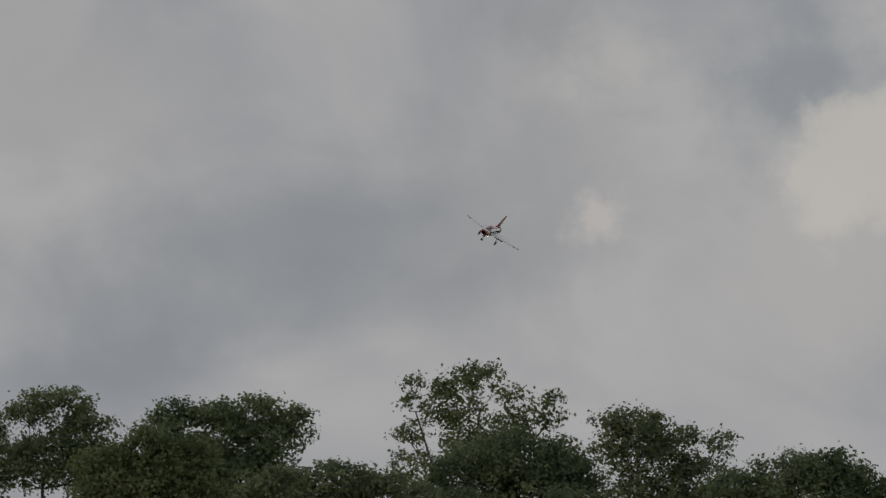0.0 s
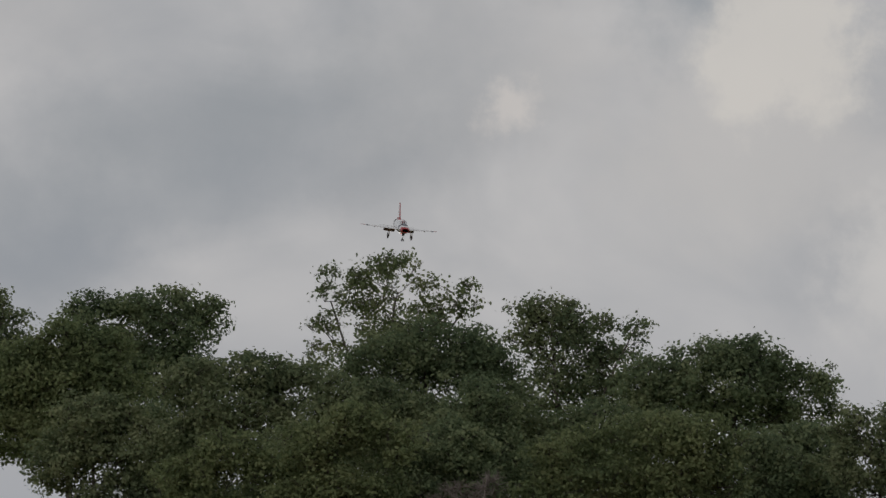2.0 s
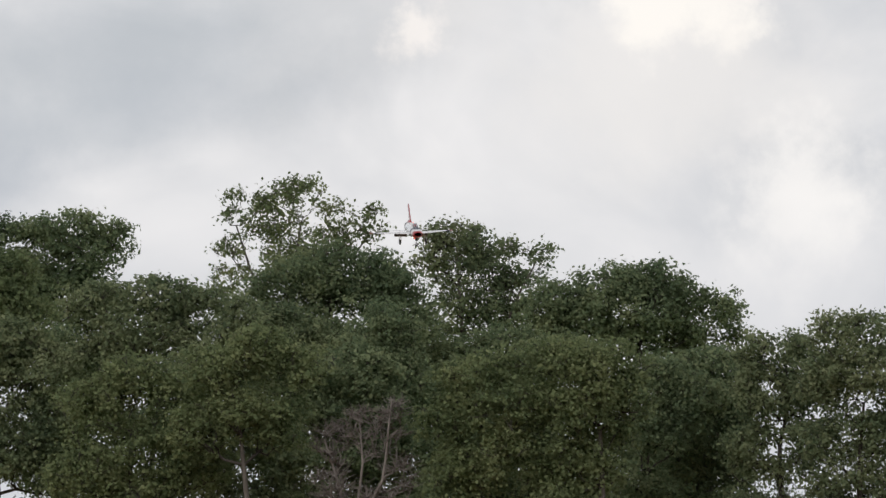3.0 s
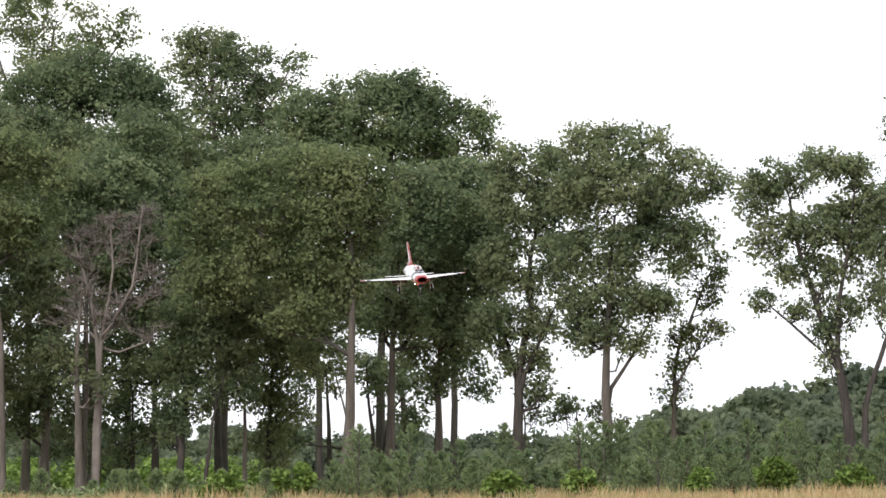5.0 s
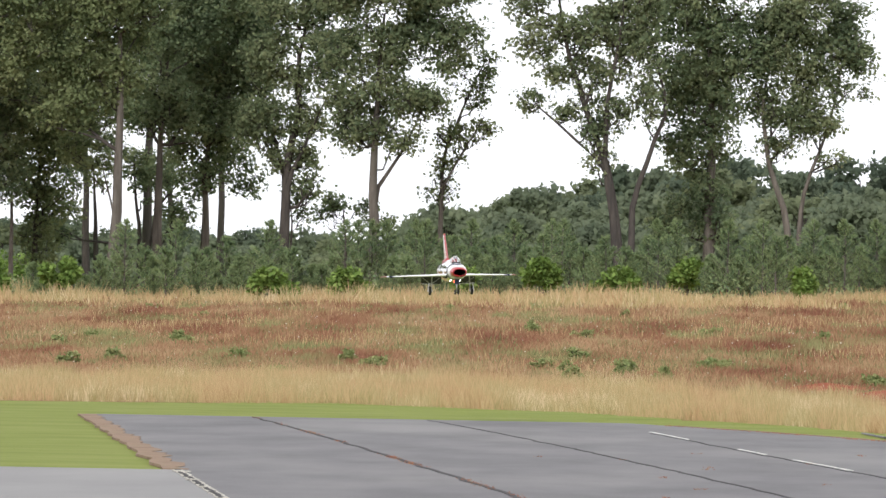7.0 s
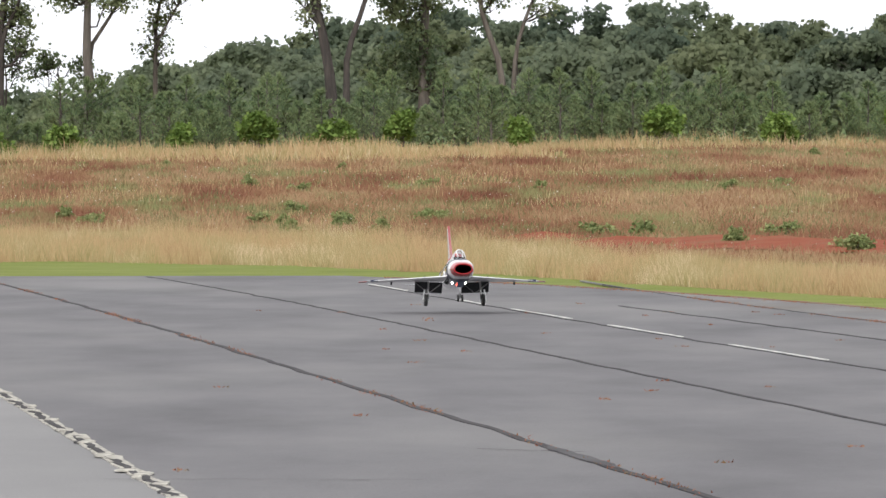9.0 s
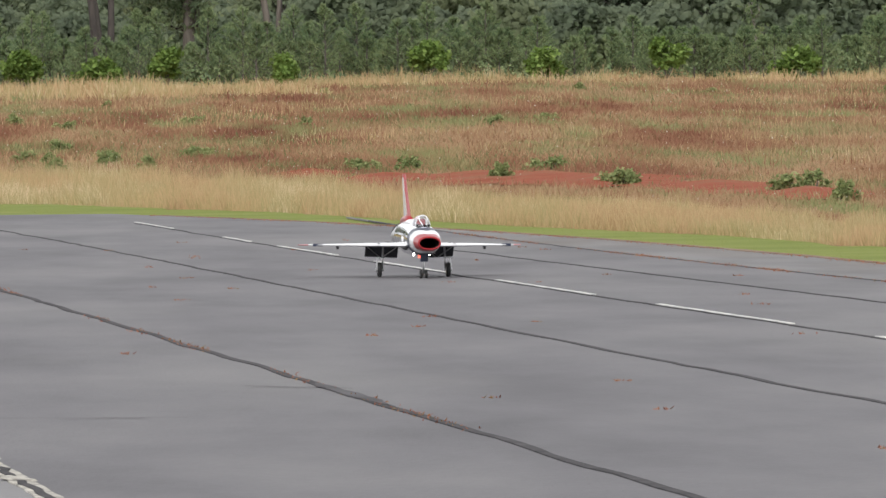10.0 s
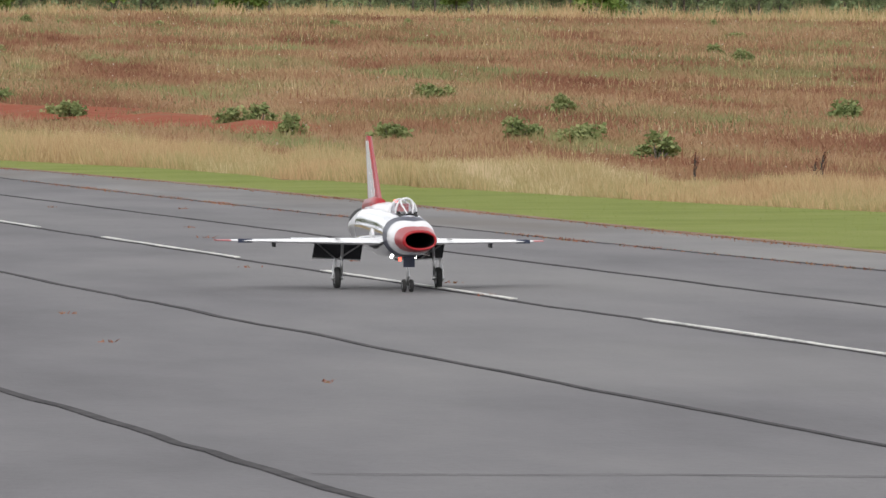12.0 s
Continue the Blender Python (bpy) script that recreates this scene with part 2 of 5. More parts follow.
# aerial haze over the far woods is put into these lighter, greyer leaf colours
HAZY_WOODS = material("hazy_far_leaves", [(0.133, 0.171, 0.124), (0.211, 0.251, 0.167), (0.284, 0.321, 0.202)], 0.12, 0.8, island=0.1, leaf=0.6, spec=0.05)
HAZY_PALE_WOODS = material("hazy_pale_leaves", [(0.153, 0.187, 0.114), (0.228, 0.262, 0.157), (0.305, 0.330, 0.192)], 0.12, 0.8, island=0.1, leaf=0.6, spec=0.05)
HAZY_DARK_WOODS = material("hazy_dark_leaves", [(0.102, 0.140, 0.106), (0.165, 0.204, 0.142), (0.228, 0.265, 0.174)], 0.12, 0.8, island=0.1, leaf=0.6, spec=0.05)
WHITE = material("white_gloss_paint", [(0.74, 0.75, 0.77), (0.80, 0.80, 0.81)], 4.0, 0.25, coat=0.3)
SILVER = material("polished_silver_skin", [(0.66, 0.67, 0.68), (0.76, 0.77, 0.78)], 6.0, 0.10, metal=1.0)
RED = material("red_gloss_paint", [(0.320, 0.008, 0.014), (0.376, 0.014, 0.019)], 4.0, 0.35, coat=0.12)
BLUE = material("navy_gloss_paint", [(0.012, 0.018, 0.045), (0.02, 0.028, 0.06)], 4.0, 0.40, coat=0.05)
BLACK = material("matt_black", [(0.004, 0.004, 0.004), (0.008, 0.008, 0.008)], 8.0, 0.7)
TYRE = material("tyre_rubber", [(0.012, 0.012, 0.012), (0.03, 0.03, 0.03)], 20.0, 0.8)
STEEL = material("strut_metal", [(0.45, 0.45, 0.46), (0.6, 0.6, 0.6)], 10.0, 0.3, metal=0.9)
WELL = material("dark_flap_underside", [(0.02, 0.021, 0.024), (0.05, 0.052, 0.058)], 6.0, 0.6)
LAMP = material("landing_light", [(1.0, 0.98, 0.94)], 1.0, 0.3, glow=7.0)
BEACON = material("red_beacon", [(1.0, 0.10, 0.06)], 1.0, 0.3, glow=3.0)


def glass_material():
    m = bpy.data.materials.new("canopy_glass")
    m.use_nodes = True
    nt = m.node_tree
    t, g, mix = nt.nodes.new("ShaderNodeBsdfTransparent"), nt.nodes.new("ShaderNodeBsdfGlossy"), nt.nodes.new("ShaderNodeMixShader")
    t.inputs[0].default_value, g.inputs["Roughness"].default_value, mix.inputs[0].default_value = (0.86, 0.86, 0.9, 1), 0.04, 0.22
    link(nt, t, 0, mix, 1)
    link(nt, g, 0, mix, 2)
    link(nt, mix, 0, nt.nodes["Material Output"], 0)
    return m


GLASS = glass_material()


# ---------------------------------------------------------------- mesh helpers
def mesh(name, verts, faces, mat, smooth=False):
    me = bpy.data.meshes.new(name)
    if isinstance(verts, np.ndarray) and isinstance(faces, np.ndarray):
        n, k = faces.shape
        me.vertices.add(len(verts))
        me.vertices.foreach_set("co", verts.astype(np.float32).ravel())
        me.loops.add(n * k)
        me.loops.foreach_set("vertex_index", faces.astype(np.int32).ravel())
        me.polygons.add(n)
        me.polygons.foreach_set("loop_start", np.arange(0, n * k, k, dtype=np.int32))
        me.update(calc_edges=True)
    else:
        me.from_pydata([tuple(v) for v in verts], [], [tuple(f) for f in faces])
    for m in (mat if isinstance(mat, (list, tuple)) else (mat,)):
        me.materials.append(m)
    if smooth:
        me.polygons.foreach_set("use_smooth", [True] * len(me.polygons))
    me.update()
    return me


def thing(name, data, label, category, group="", kind="", at=None):
    ob = tagged(new(name, data), label, category, group, kind)
    if at is not None:
        ob.matrix_world = at
    return ob


def part(name, data, parent, label=""):
    ob = new(name, data)
    ob.parent = parent
    return tagged(ob, label)


class Soup:
    """Gathers tubes, quads and rings into one mesh."""

    def __init__(self):
        self.v, self.f = [], []

    def tube(self, points, radii, sides=6, cap=False):
        base = len(self.v)
        pts = [Vector(p) for p in points]
        for i, p in enumerate(pts):
            way = (pts[min(i + 1, len(pts) - 1)] - pts[max(i - 1, 0)]).normalized()
            a = way.orthogonal().normalized()
            b = way.cross(a)
            for k in range(sides):
                w = 2 * math.pi * k / sides
                self.v.append(p + (a * math.cos(w) + b * math.sin(w)) * radii[i])
        for i in range(len(pts) - 1):
            for k in range(sides):
                q, r = base + i * sides + k, base + i * sides + (k + 1) % sides
                self.f.append((q, r, r + sides, q + sides))
        if cap:
            self.f.append(tuple(base + k for k in reversed(range(sides))))
            self.f.append(tuple(base + (len(pts) - 1) * sides + k for k in range(sides)))
        return self

    def box(self, lo, hi, m=None):
        base = len(self.v)
        for z in (lo[2], hi[2]):
            for x, y in ((lo[0], lo[1]), (hi[0], lo[1]), (hi[0], hi[1]), (lo[0], hi[1])):
                p = Vector((x, y, z))
                self.v.append(m @ p if m else p)
        for q in ((3, 2, 1, 0), (4, 5, 6, 7), (0, 1, 5, 4), (1, 2, 6, 5), (2, 3, 7, 6), (3, 0, 4, 7)):
            self.f.append(tuple(base + i for i in q))
        return self

    def done(self, name, mat, smooth=False):
        return mesh(name, self.v, self.f, mat, smooth)


def leaf_mesh(name, centres, sizes, mat, rng, up=0.35, slim=0.72, away=None):
    """Small pointed leaves: a diamond each, turned at random with a lean to the sky, or away from the middle of their clump."""
    n = len(centres)
    nor = rng.normal(size=(n, 3))
    nor /= np.linalg.norm(nor, axis=1)[:, None]
    if away is None:
        nor[:, 2] = np.abs(nor[:, 2]) + up
    else:
        nor = nor * 0.8 + away * 0.75
        nor[:, 2] += up
    nor /= np.linalg.norm(nor, axis=1)[:, None]
    a = np.cross(nor, rng.normal(size=(n, 3)))
    a /= np.linalg.norm(a, axis=1)[:, None] + 1e-9
    b = np.cross(nor, a)
    s = np.asarray(sizes)[:, None] * 0.5
    quads = np.stack([centres - a * s, centres + b * s * slim - nor * s * 0.15, centres + a * s, centres - b * s * slim - nor * s * 0.15], 1)
    return mesh(name, quads.reshape(-1, 3), np.arange(4 * n).reshape(-1, 4), mat)


def blade_mesh(name, roots, heights, widths, mat, rng, lean=0.25):
    """Upright grass: one narrow triangle a tuft."""
    n = len(roots)
    w = rng.uniform(-0.5, 0.5, n)
    side = np.stack([np.cos(w), np.sin(w), np.zeros(n)], 1) * (np.asarray(widths) * 0.5)[:, None]
    tip = roots + np.stack([rng.normal(size=n) * lean, rng.normal(size=n) * lean, np.ones(n)], 1) * np.asarray(heights)[:, None]
    tri = np.stack([roots - side, roots + side, tip], 1)
    return mesh(name, tri.reshape(-1, 3), np.arange(3 * n).reshape(-1, 3), mat)


# ---------------------------------------------------------------- ground
def rise(x, y):
    """Height of the land: level airfield, then a slow rise to the trees."""
    x, y = np.asarray(x, float), np.asarray(y, float)
    s, az = np.hypot(x, y), np.degrees(np.arctan2(x, y))
    s0 = np.interp(az, [-3, 0, 2, 3.3, 4.6, 6, 7.5, 9], [175, 171, 155, 135, 122, 106, 96, 92])
    top = np.interp(az, [-4, -2, 0, 2.5, 4, 9], [1.95, 2.05, 2.35, 2.65, 2.65, 2.1])
    z = top * np.clip((s - s0) / (425 - s0), 0, None)
    return np.minimum(z, top + 0.25) - 0.04


def field_edge(x):
    """Where the uncut meadow begins, as y over x."""
    return np.interp(x, [-30, -8, -4, 0.2, 3.7, 6.3, 8.4, 9.1, 10.3, 11.6, 13.6, 16, 30], [176, 174, 176, 170, 154, 134, 122, 114, 105, 96, 86, 76, 40])


def tarmac_right(y):
    return ((-1.3795e-5 * y + 3.6404e-3) * y - 0.38946) * y + 24.588


def tarmac_left(y):
    return 2.693 - 0.06541 * y


def build_ground():
    rings = np.concatenate([[0.5, 8], np.arange(20, 200, 10), np.arange(200, 460, 12), [480, 520, 600, 700, 850, 1000, 1400, 2000, 3000, 4500]])
    fine = np.arange(-16, 16, 0.5)
    az = np.radians(np.concatenate([fine, np.arange(16, 344, 8)]))
    verts, faces, k = [], [], len(az)
    for r in rings:
        x, y = r * np.sin(az), r * np.cos(az)
        verts += list(zip(x, y, rise(x, y)))
    for i in range(len(rings) - 1):
        for j in range(k):
            faces.append((i * k + j, i * k + (j + 1) % k, (i + 1) * k + (j + 1) % k, (i + 1) * k + j))
    faces.append(tuple(reversed(range(k))))
    thing("ground", mesh("ground", verts, [f[::-1] for f in faces], SOIL, True), "dry reddish meadow soil rising slowly to the woods", "ground", kind="structure")


def strip(name, ys, left, right, z, mat, thick=0.06):
    """A slab between two edges given as x over y, with a real thickness."""
    v, f = [], []
    for y in ys:
        l, r = left(y), right(y)
        v += [(l, y, z), (r, y, z), (l, y, z - thick), (r, y, z - thick)]
    for i in range(len(ys) - 1):
        a, b = 4 * i, 4 * i + 4
        f += [(a, a + 1, b + 1, b), (a + 2, b + 2, b + 3, a + 3), (a, b, b + 2, a + 2), (a + 1, a + 3, b + 3, b + 1)]
    e = 4 * (len(ys) - 1)
    f += [(0, 2, 3, 1), (e, e + 1, e + 3, e + 2)]
    return mesh(name, v, f, mat)


def wobble(y, seed, amount):
    return amount * (noise.noise((y * 0.35, seed, 0)) + 0.5 * noise.noise((y * 1.3, seed, 3)))


def joint(a, b, c, d=0.0):
    return lambda y: ((d * y + a) * y + b) * y + c


def build_runway():
    ys = np.arange(4, 152.1, 2.0)
    runway = thing("runway", strip("runway", ys, lambda y: tarmac_left(y) + 0.0, lambda y: tarmac_right(y) + wobble(y, 9, 0.10), 0.0, ASPHALT),
                   "worn grey asphalt runway with sealed joints and cracks", "runway", kind="structure")
    apron = thing("apron", strip("apron", np.arange(4, 100.1, 2.0), lambda y: tarmac_left(y) - 25, lambda y: tarmac_left(y) - 0.02, -0.003, APRON),
                  "paler asphalt apron beside the runway", "pavement", kind="structure")
    lines = (("A", joint(7.31e-5, -0.06639, 5.210, -4.37e-7), 0.025, 6, 151), ("B", joint(4.08e-4, -0.09538, 8.551, -1.58e-6), 0.018, 6, 151),
             ("C", joint(1.057e-4, -0.0822, 10.70), 0.017, 6, 139), ("E", joint(0, -0.06929, 12.186), 0.018, 6, 118))
    for seed, (_, fx, half, lo, hi) in enumerate(lines):
        yy = np.arange(lo, hi, 0.8)
        part("sealed_joint", strip("sealed_joint", yy, lambda y: fx(y) - half * (1.1 + 0.6 * noise.noise((y * 0.5, seed, 5))) + wobble(y, seed, 0.05),
                                   lambda y: fx(y) + half * (1.1 + 0.6 * noise.noise((y * 0.7, seed, 8))) + wobble(y, seed, 0.05), 0.006, SEALANT, 0.01), runway,
             "dark bitumen-sealed joint")
    # the weedy crack along the paler edge paving
    edge_crack = lambda y: 9.4 - 0.0875 * (y - 66.9) + 4.17e-4 * (y - 66.9) * (y - 88.5)
    part("edge_paving", strip("edge_paving", np.arange(8, 146, 1.5), edge_crack, lambda y: max(edge_crack(y) + 0.05, tarmac_right(y) - 0.12 + wobble(y, 9, 0.10)), 0.004, EDGE_PAVING, 0.02), runway, "paler strip of paving along the runway's edge")
    part("edge_crack", strip("edge_crack", np.arange(8, 140, 0.6), lambda y: edge_crack(y) - 0.008 + wobble(y * 2, 41, 0.03), lambda y: edge_crack(y) + 0.008 + wobble(y * 2, 41, 0.03) + wobble(y * 3, 43, 0.012), 0.008, TAR_SMEAR, 0.02), runway, "weedy crack along the edge paving")
    # a tar smear on the near joint, and two cracks across the lanes
    near = joint(7.31e-5, -0.06639, 5.210, -4.37e-7)
    part("tar_smear", strip("tar_smear", np.linspace(52.6, 57.6, 30), lambda y: near(y) - 0.05 * math.sin((y - 52.6) / 5.0 * math.pi) - wobble(y * 3, 51, 0.04), lambda y: near(y) + 0.05 * math.sin((y - 52.6) / 5.0 * math.pi) + wobble(y * 3, 52, 0.03), 0.009, TAR_SMEAR, 0.008), runway, "spread smear of tar on the joint")
    for seed, (x0, x1, y0, y1, wide) in enumerate(((3.0, 5.6, 36.0, 35.4, 0.03), (-0.9, 0.75, 51.4, 51.2, 0.03), (1.15, 1.75, 56.9, 56.2, 0.05))):
        v, f, n = [], [], 24
        for k in range(n):
            u = k / (n - 1)
            yy = y0 + (y1 - y0) * u + wobble(u * 9, seed + 60, 0.12)
            w = wide * (0.6 + 0.5 * noise.noise((u * 6, seed, 2)))
            v += [(x0 + (x1 - x0) * u, yy - w, 0.005), (x0 + (x1 - x0) * u, yy + w, 0.005)]
        f = [(2 * k, 2 * k + 2, 2 * k + 3, 2 * k + 1) for k in range(n - 1)]
        part("cross_crack", mesh("cross_crack", v, f, TAR_SMEAR), runway, "faint crack across the lane")
    # dashes of the old centre line
    fx = joint(1.057e-4, -0.0822, 10.749)
    for lo, hi in ((132.3, 140.0), (118.6, 122.9), (107.0, 114.4), (95.0, 102.4), (83.3, 90.7), (71.5, 79.0), (59.8, 67.3), (48.1, 55.4), (36.4, 43.7)):
        yy = np.linspace(lo, hi, 16)
        part("painted_dash", strip("painted_dash", yy, lambda y: fx(y) - 0.025 + wobble(y, 4, 0.02), lambda y: fx(y) + 0.025 + wobble(y, 4, 0.02), 0.010, PAINT, 0.008), runway,
             "worn white painted dash")
    # broken pale seam between runway and apron
    yy = np.arange(8, 100, 0.35)
    part("broken_seam", strip("broken_seam", yy, lambda y: tarmac_left(y) - 0.055 + wobble(y * 5, 21, 0.025), lambda y: tarmac_left(y) + 0.045 + wobble(y * 5, 22, 0.025), 0.004, RUBBLE, 0.02), runway,
         "flaking pale seam beside the apron")
    part("seam_crack", strip("seam_crack", yy, lambda y: tarmac_left(y) - 0.035 + wobble(y * 6, 25, 0.05), lambda y: tarmac_left(y) + 0.005 + wobble(y * 6, 25, 0.05), 0.009, SEALANT, 0.02), runway,
         "dark crack along the seam")
    bits = []
    for i in range(6):
        r = random.Random(300 + i)
        n = 7
        ring = [(0.065 * r.uniform(0.5, 1.3) * math.cos(6.283 * k / n), 0.36 * r.uniform(0.4, 1.3) * math.sin(6.283 * k / n)) for k in range(n)]
        v = [(a, b, 0.0) for a, b in ring] + [(a * 0.9, b * 0.92, 0.006 + r.uniform(0, 0.003)) for a, b in ring]
        f = [tuple(range(n, 2 * n))] + [(k, (k + 1) % n, n + (k + 1) % n, n + k) for k in range(n)]
        bits.append(mesh("seam_fragment", v, f, RUBBLE))
    r = random.Random(7)
    y = 34.0
    while y < 100:
        if r.random() < 0.25:
            ob = part("seam_fragment", r.choice(bits), runway)
            ob.location = (tarmac_left(y) + r.uniform(-0.05, 0.03), y, 0.005)
            ob.rotation_euler = (0, 0, r.uniform(-0.12, 0.2))
        y += r.uniform(0.35, 0.75)
    # rusty dry weeds in the joints and along the far edge
    g = np.random.default_rng(17)
    spots = []
    fa = joint(7.31e-5, -0.06639, 5.210, -4.37e-7)
    for c in g.uniform(50, 150, 26):
        yy = c + g.normal(size=30) * 0.8
        spots.append(np.stack([fa(yy) + g.normal(size=30) * 0.03, yy, np.zeros(30)], 1))
    for c in np.concatenate([g.uniform(60, 150, 70)]):
        yy = c + g.normal(size=40) * 0.7
        spots.append(np.stack([tarmac_right(yy) - np.abs(g.normal(size=40)) * 0.12, yy, np.zeros(40)], 1))
    for c in g.uniform(56, 125, 60):
        yy = c + g.normal(size=22) * 0.5
        spots.append(np.stack([edge_crack(yy) + g.normal(size=22) * 0.035, yy, np.zeros(22)], 1))
    for _ in range(45):
        a, b = g.uniform(-1, 8), g.uniform(45, 120)
        if tarmac_left(b) < a < tarmac_right(b):
            spots.append(np.stack([a + g.normal(size=9) * 0.03, b + g.normal(size=9) * 0.1, np.zeros(9)], 1))
    p = np.concatenate(spots)
    thing("joint_weeds", blade_mesh("joint_weeds", p, g.uniform(0.006, 0.022, len(p)), g.uniform(0.006, 0.016, len(p)), RUST_WEED, g, 0.9),
          "dry rust-red weeds in the runway joints and edges", "weeds", kind="stuff")
    # bare soil along the runway's end
    part("soil_verge", strip("soil_verge", np.arange(100, 152, 1.0), lambda y: tarmac_left(y) - 0.14 + wobble(y, 31, 0.1), lambda y: tarmac_left(y) + 0.12 + wobble(y * 2, 33, 0.2), 0.008, VERGE, 0.03), runway, "reddish bare soil verge")
    part("soil_verge", strip("soil_verge", np.arange(4, 150, 1.0), lambda y: tarmac_right(y) - 0.05 + wobble(y, 35, 0.1), lambda y: tarmac_right(y) + 0.06 + wobble(y * 2, 36, 0.08), 0.009, VERGE, 0.03), runway, "reddish bare soil verge")
    return runway


CLAY_SPOTS = ((6.4, 184, 1.5, 8.0), (8.0, 180, 1.5, 11.0), (9.8, 170, 1.6, 11.0), (10.9, 159, 1.3, 10.0), (11.7, 150, 1.1, 7.0), (9.0, 176, 1.3, 9.0), (5.2, 192, 1.0, 6.0))


def build_grass():
    rng = np.random.default_rng(5)
    # mown grass round the tarmac
    n = 30000
    y = rng.uniform(50, 180, n)
    x = np.where(rng.random(n) < 0.6, tarmac_right(y) + rng.uniform(-0.05, 5.0, n), rng.uniform(-22, 8, n))
    edge = field_edge(x)
    on_runway = (x > tarmac_left(y)) & (x < tarmac_right(y) + 0.02) & (y < 152)
    on_apron = (x < tarmac_left(y) + 0.1) & (y < 100.2)
    keep = (y < edge + 1.0) & ~on_runway & ~on_apron
    p = np.stack([x, y, rise(x, y) + 0.012], 1)[keep]
    k = len(p)
    thing("mown_grass", blade_mesh("mown_grass", p, rng.uniform(0.008, 0.018, k), rng.uniform(0.003, 0.006, k), LAWN, rng, 0.5),
          "short mown green grass along the runway edge", "grass", kind="stuff")
    # lawn sheet under the blades
    xs = np.linspace(-30, 22, 53)
    yy = np.arange(40, 181, 3.0)
    v = [(a, b, float(rise(a, b)) + 0.014) for b in yy for a in xs]
    f = []
    for j in range(len(yy) - 1):
        for i in range(len(xs) - 1):
            a, b = xs[i] + 0.5, yy[j] + 1.5
            if b < field_edge(a) + 2:
                f.append((j * 53 + i, j * 53 + i + 1, j * 53 + 54 + i, j * 53 + 53 + i))
    thing("lawn", mesh("lawn", v, f, LAWN), "level mown lawn round the tarmac", "lawn", kind="structure")

    # straw grass on the meadow's near edge, russet meadow behind it
    def scatter(count, depth_lo, depth_hi, power):
        a = np.radians(rng.uniform(-7.5, 11.0, count))
        x0 = np.tan(a)
        s_edge = np.full(count, 150.0)
        for _ in range(12):
            s_edge = 0.5 * s_edge + 0.5 * field_edge(x0 * s_edge)
        u = rng.random(count) ** power
        near = np.clip(s_edge / 170, 0.3, 1.05) ** 2 if depth_hi < 50 else 1.0
        yv = s_edge + depth_lo * np.clip(s_edge / 170, 0.3, 1.05) ** 2 + (np.minimum(depth_hi * near, 424 - s_edge) - depth_lo) * u
        xv = x0 * yv
        bare = np.zeros(count, bool)
        for cx, cy, rx, ry in CLAY_SPOTS:
            bare |= ((xv - cx) / rx) ** 2 + ((yv - cy) / ry) ** 2 < rng.uniform(-0.35, 1.0, count)
        p = np.stack([xv, yv, rise(xv, yv)], 1)
        return p[~bare]

    p = scatter(300000, 0.0, 24.0, 1.0)
    k = len(p)
    tufts = 0.95 + 0.75 * np.array([noise.noise((x * 0.9, y * 0.25, 4.4)) + 0.6 * noise.noise((x * 3.1, y * 0.8, 1.9)) for x, y in p[:, :2]])
    thing("straw_grass", blade_mesh("straw_grass", p, rng.uniform(0.10, 0.42, k) * np.clip(p[:, 1] / 165, 0.45, 1.0) * np.clip(tufts, 0.25, 1.8), rng.uniform(0.006, 0.018, k), STRAW, rng, 0.3),
          "tall dry straw-coloured grass at the meadow's edge", "grass", kind="stuff")
    p = scatter(520000, 14.0, 400.0, 2.0)
    k = len(p)
    far = np.clip(p[:, 1] / 250, 0.40, 1.6)
    lush = np.clip(1.0 + 0.7 * np.array([noise.noise((x * 0.5, y * 0.12, 6.3)) + 0.6 * noise.noise((x * 1.9, y * 0.5, 3.1)) for x, y in p[:, :2]]), 0.35, 1.9)
    thing("meadow_grass", blade_mesh("meadow_grass", p, rng.uniform(0.04, 0.20, k) * far ** 0.7 * lush, rng.uniform(0.016, 0.05, k) * far, MEADOW, rng, 0.5),
          "russet and tan weedy meadow grass", "grass", kind="stuff")
    # thin pale stalks standing over the meadow
    p = scatter(80000, 16.0, 400.0, 1.7)
    drift = np.array([noise.noise((x * 0.22, y * 0.055, 2.7)) + 0.5 * noise.noise((x * 0.8, y * 0.2, 7.1)) for x, y in p[:, :2]])
    p = p[drift > rng.normal(0.26, 0.16, len(p))]
    k = len(p)
    thing("seed_stalks", blade_mesh("seed_stalks", p, rng.uniform(0.12, 0.34, k) * np.clip(p[:, 1] / 220, 0.6, 1.1), rng.uniform(0.008, 0.022, k) * np.clip(p[:, 1] / 220, 0.5, 1.7), STRAW, rng, 0.2),
          "thin pale seed stalks standing over the meadow", "grass", kind="stuff")
    p = scatter(9000, 14.0, 400.0, 1.3)
    k = len(p)
    thing("dock_stalks", blade_mesh("dock_stalks", p, rng.uniform(0.10, 0.26, k), rng.uniform(0.012, 0.03, k) * np.clip(p[:, 1] / 220, 0.6, 1.7), DOCK, rng, 0.25),
          "rust-red dried dock stalks in the meadow", "weeds", kind="stuff")
    # low green growth in drifts between the dry grass
    p = scatter(150000, 12.0, 400.0, 1.8)
    drift = np.array([noise.noise((x * 0.16, y * 0.035, 12.7)) + 0.6 * noise.noise((x * 0.9, y * 0.2, 17.1)) for x, y in p[:, :2]])
    p = p[drift > rng.normal(0.16, 0.16, len(p))]
    k = len(p)
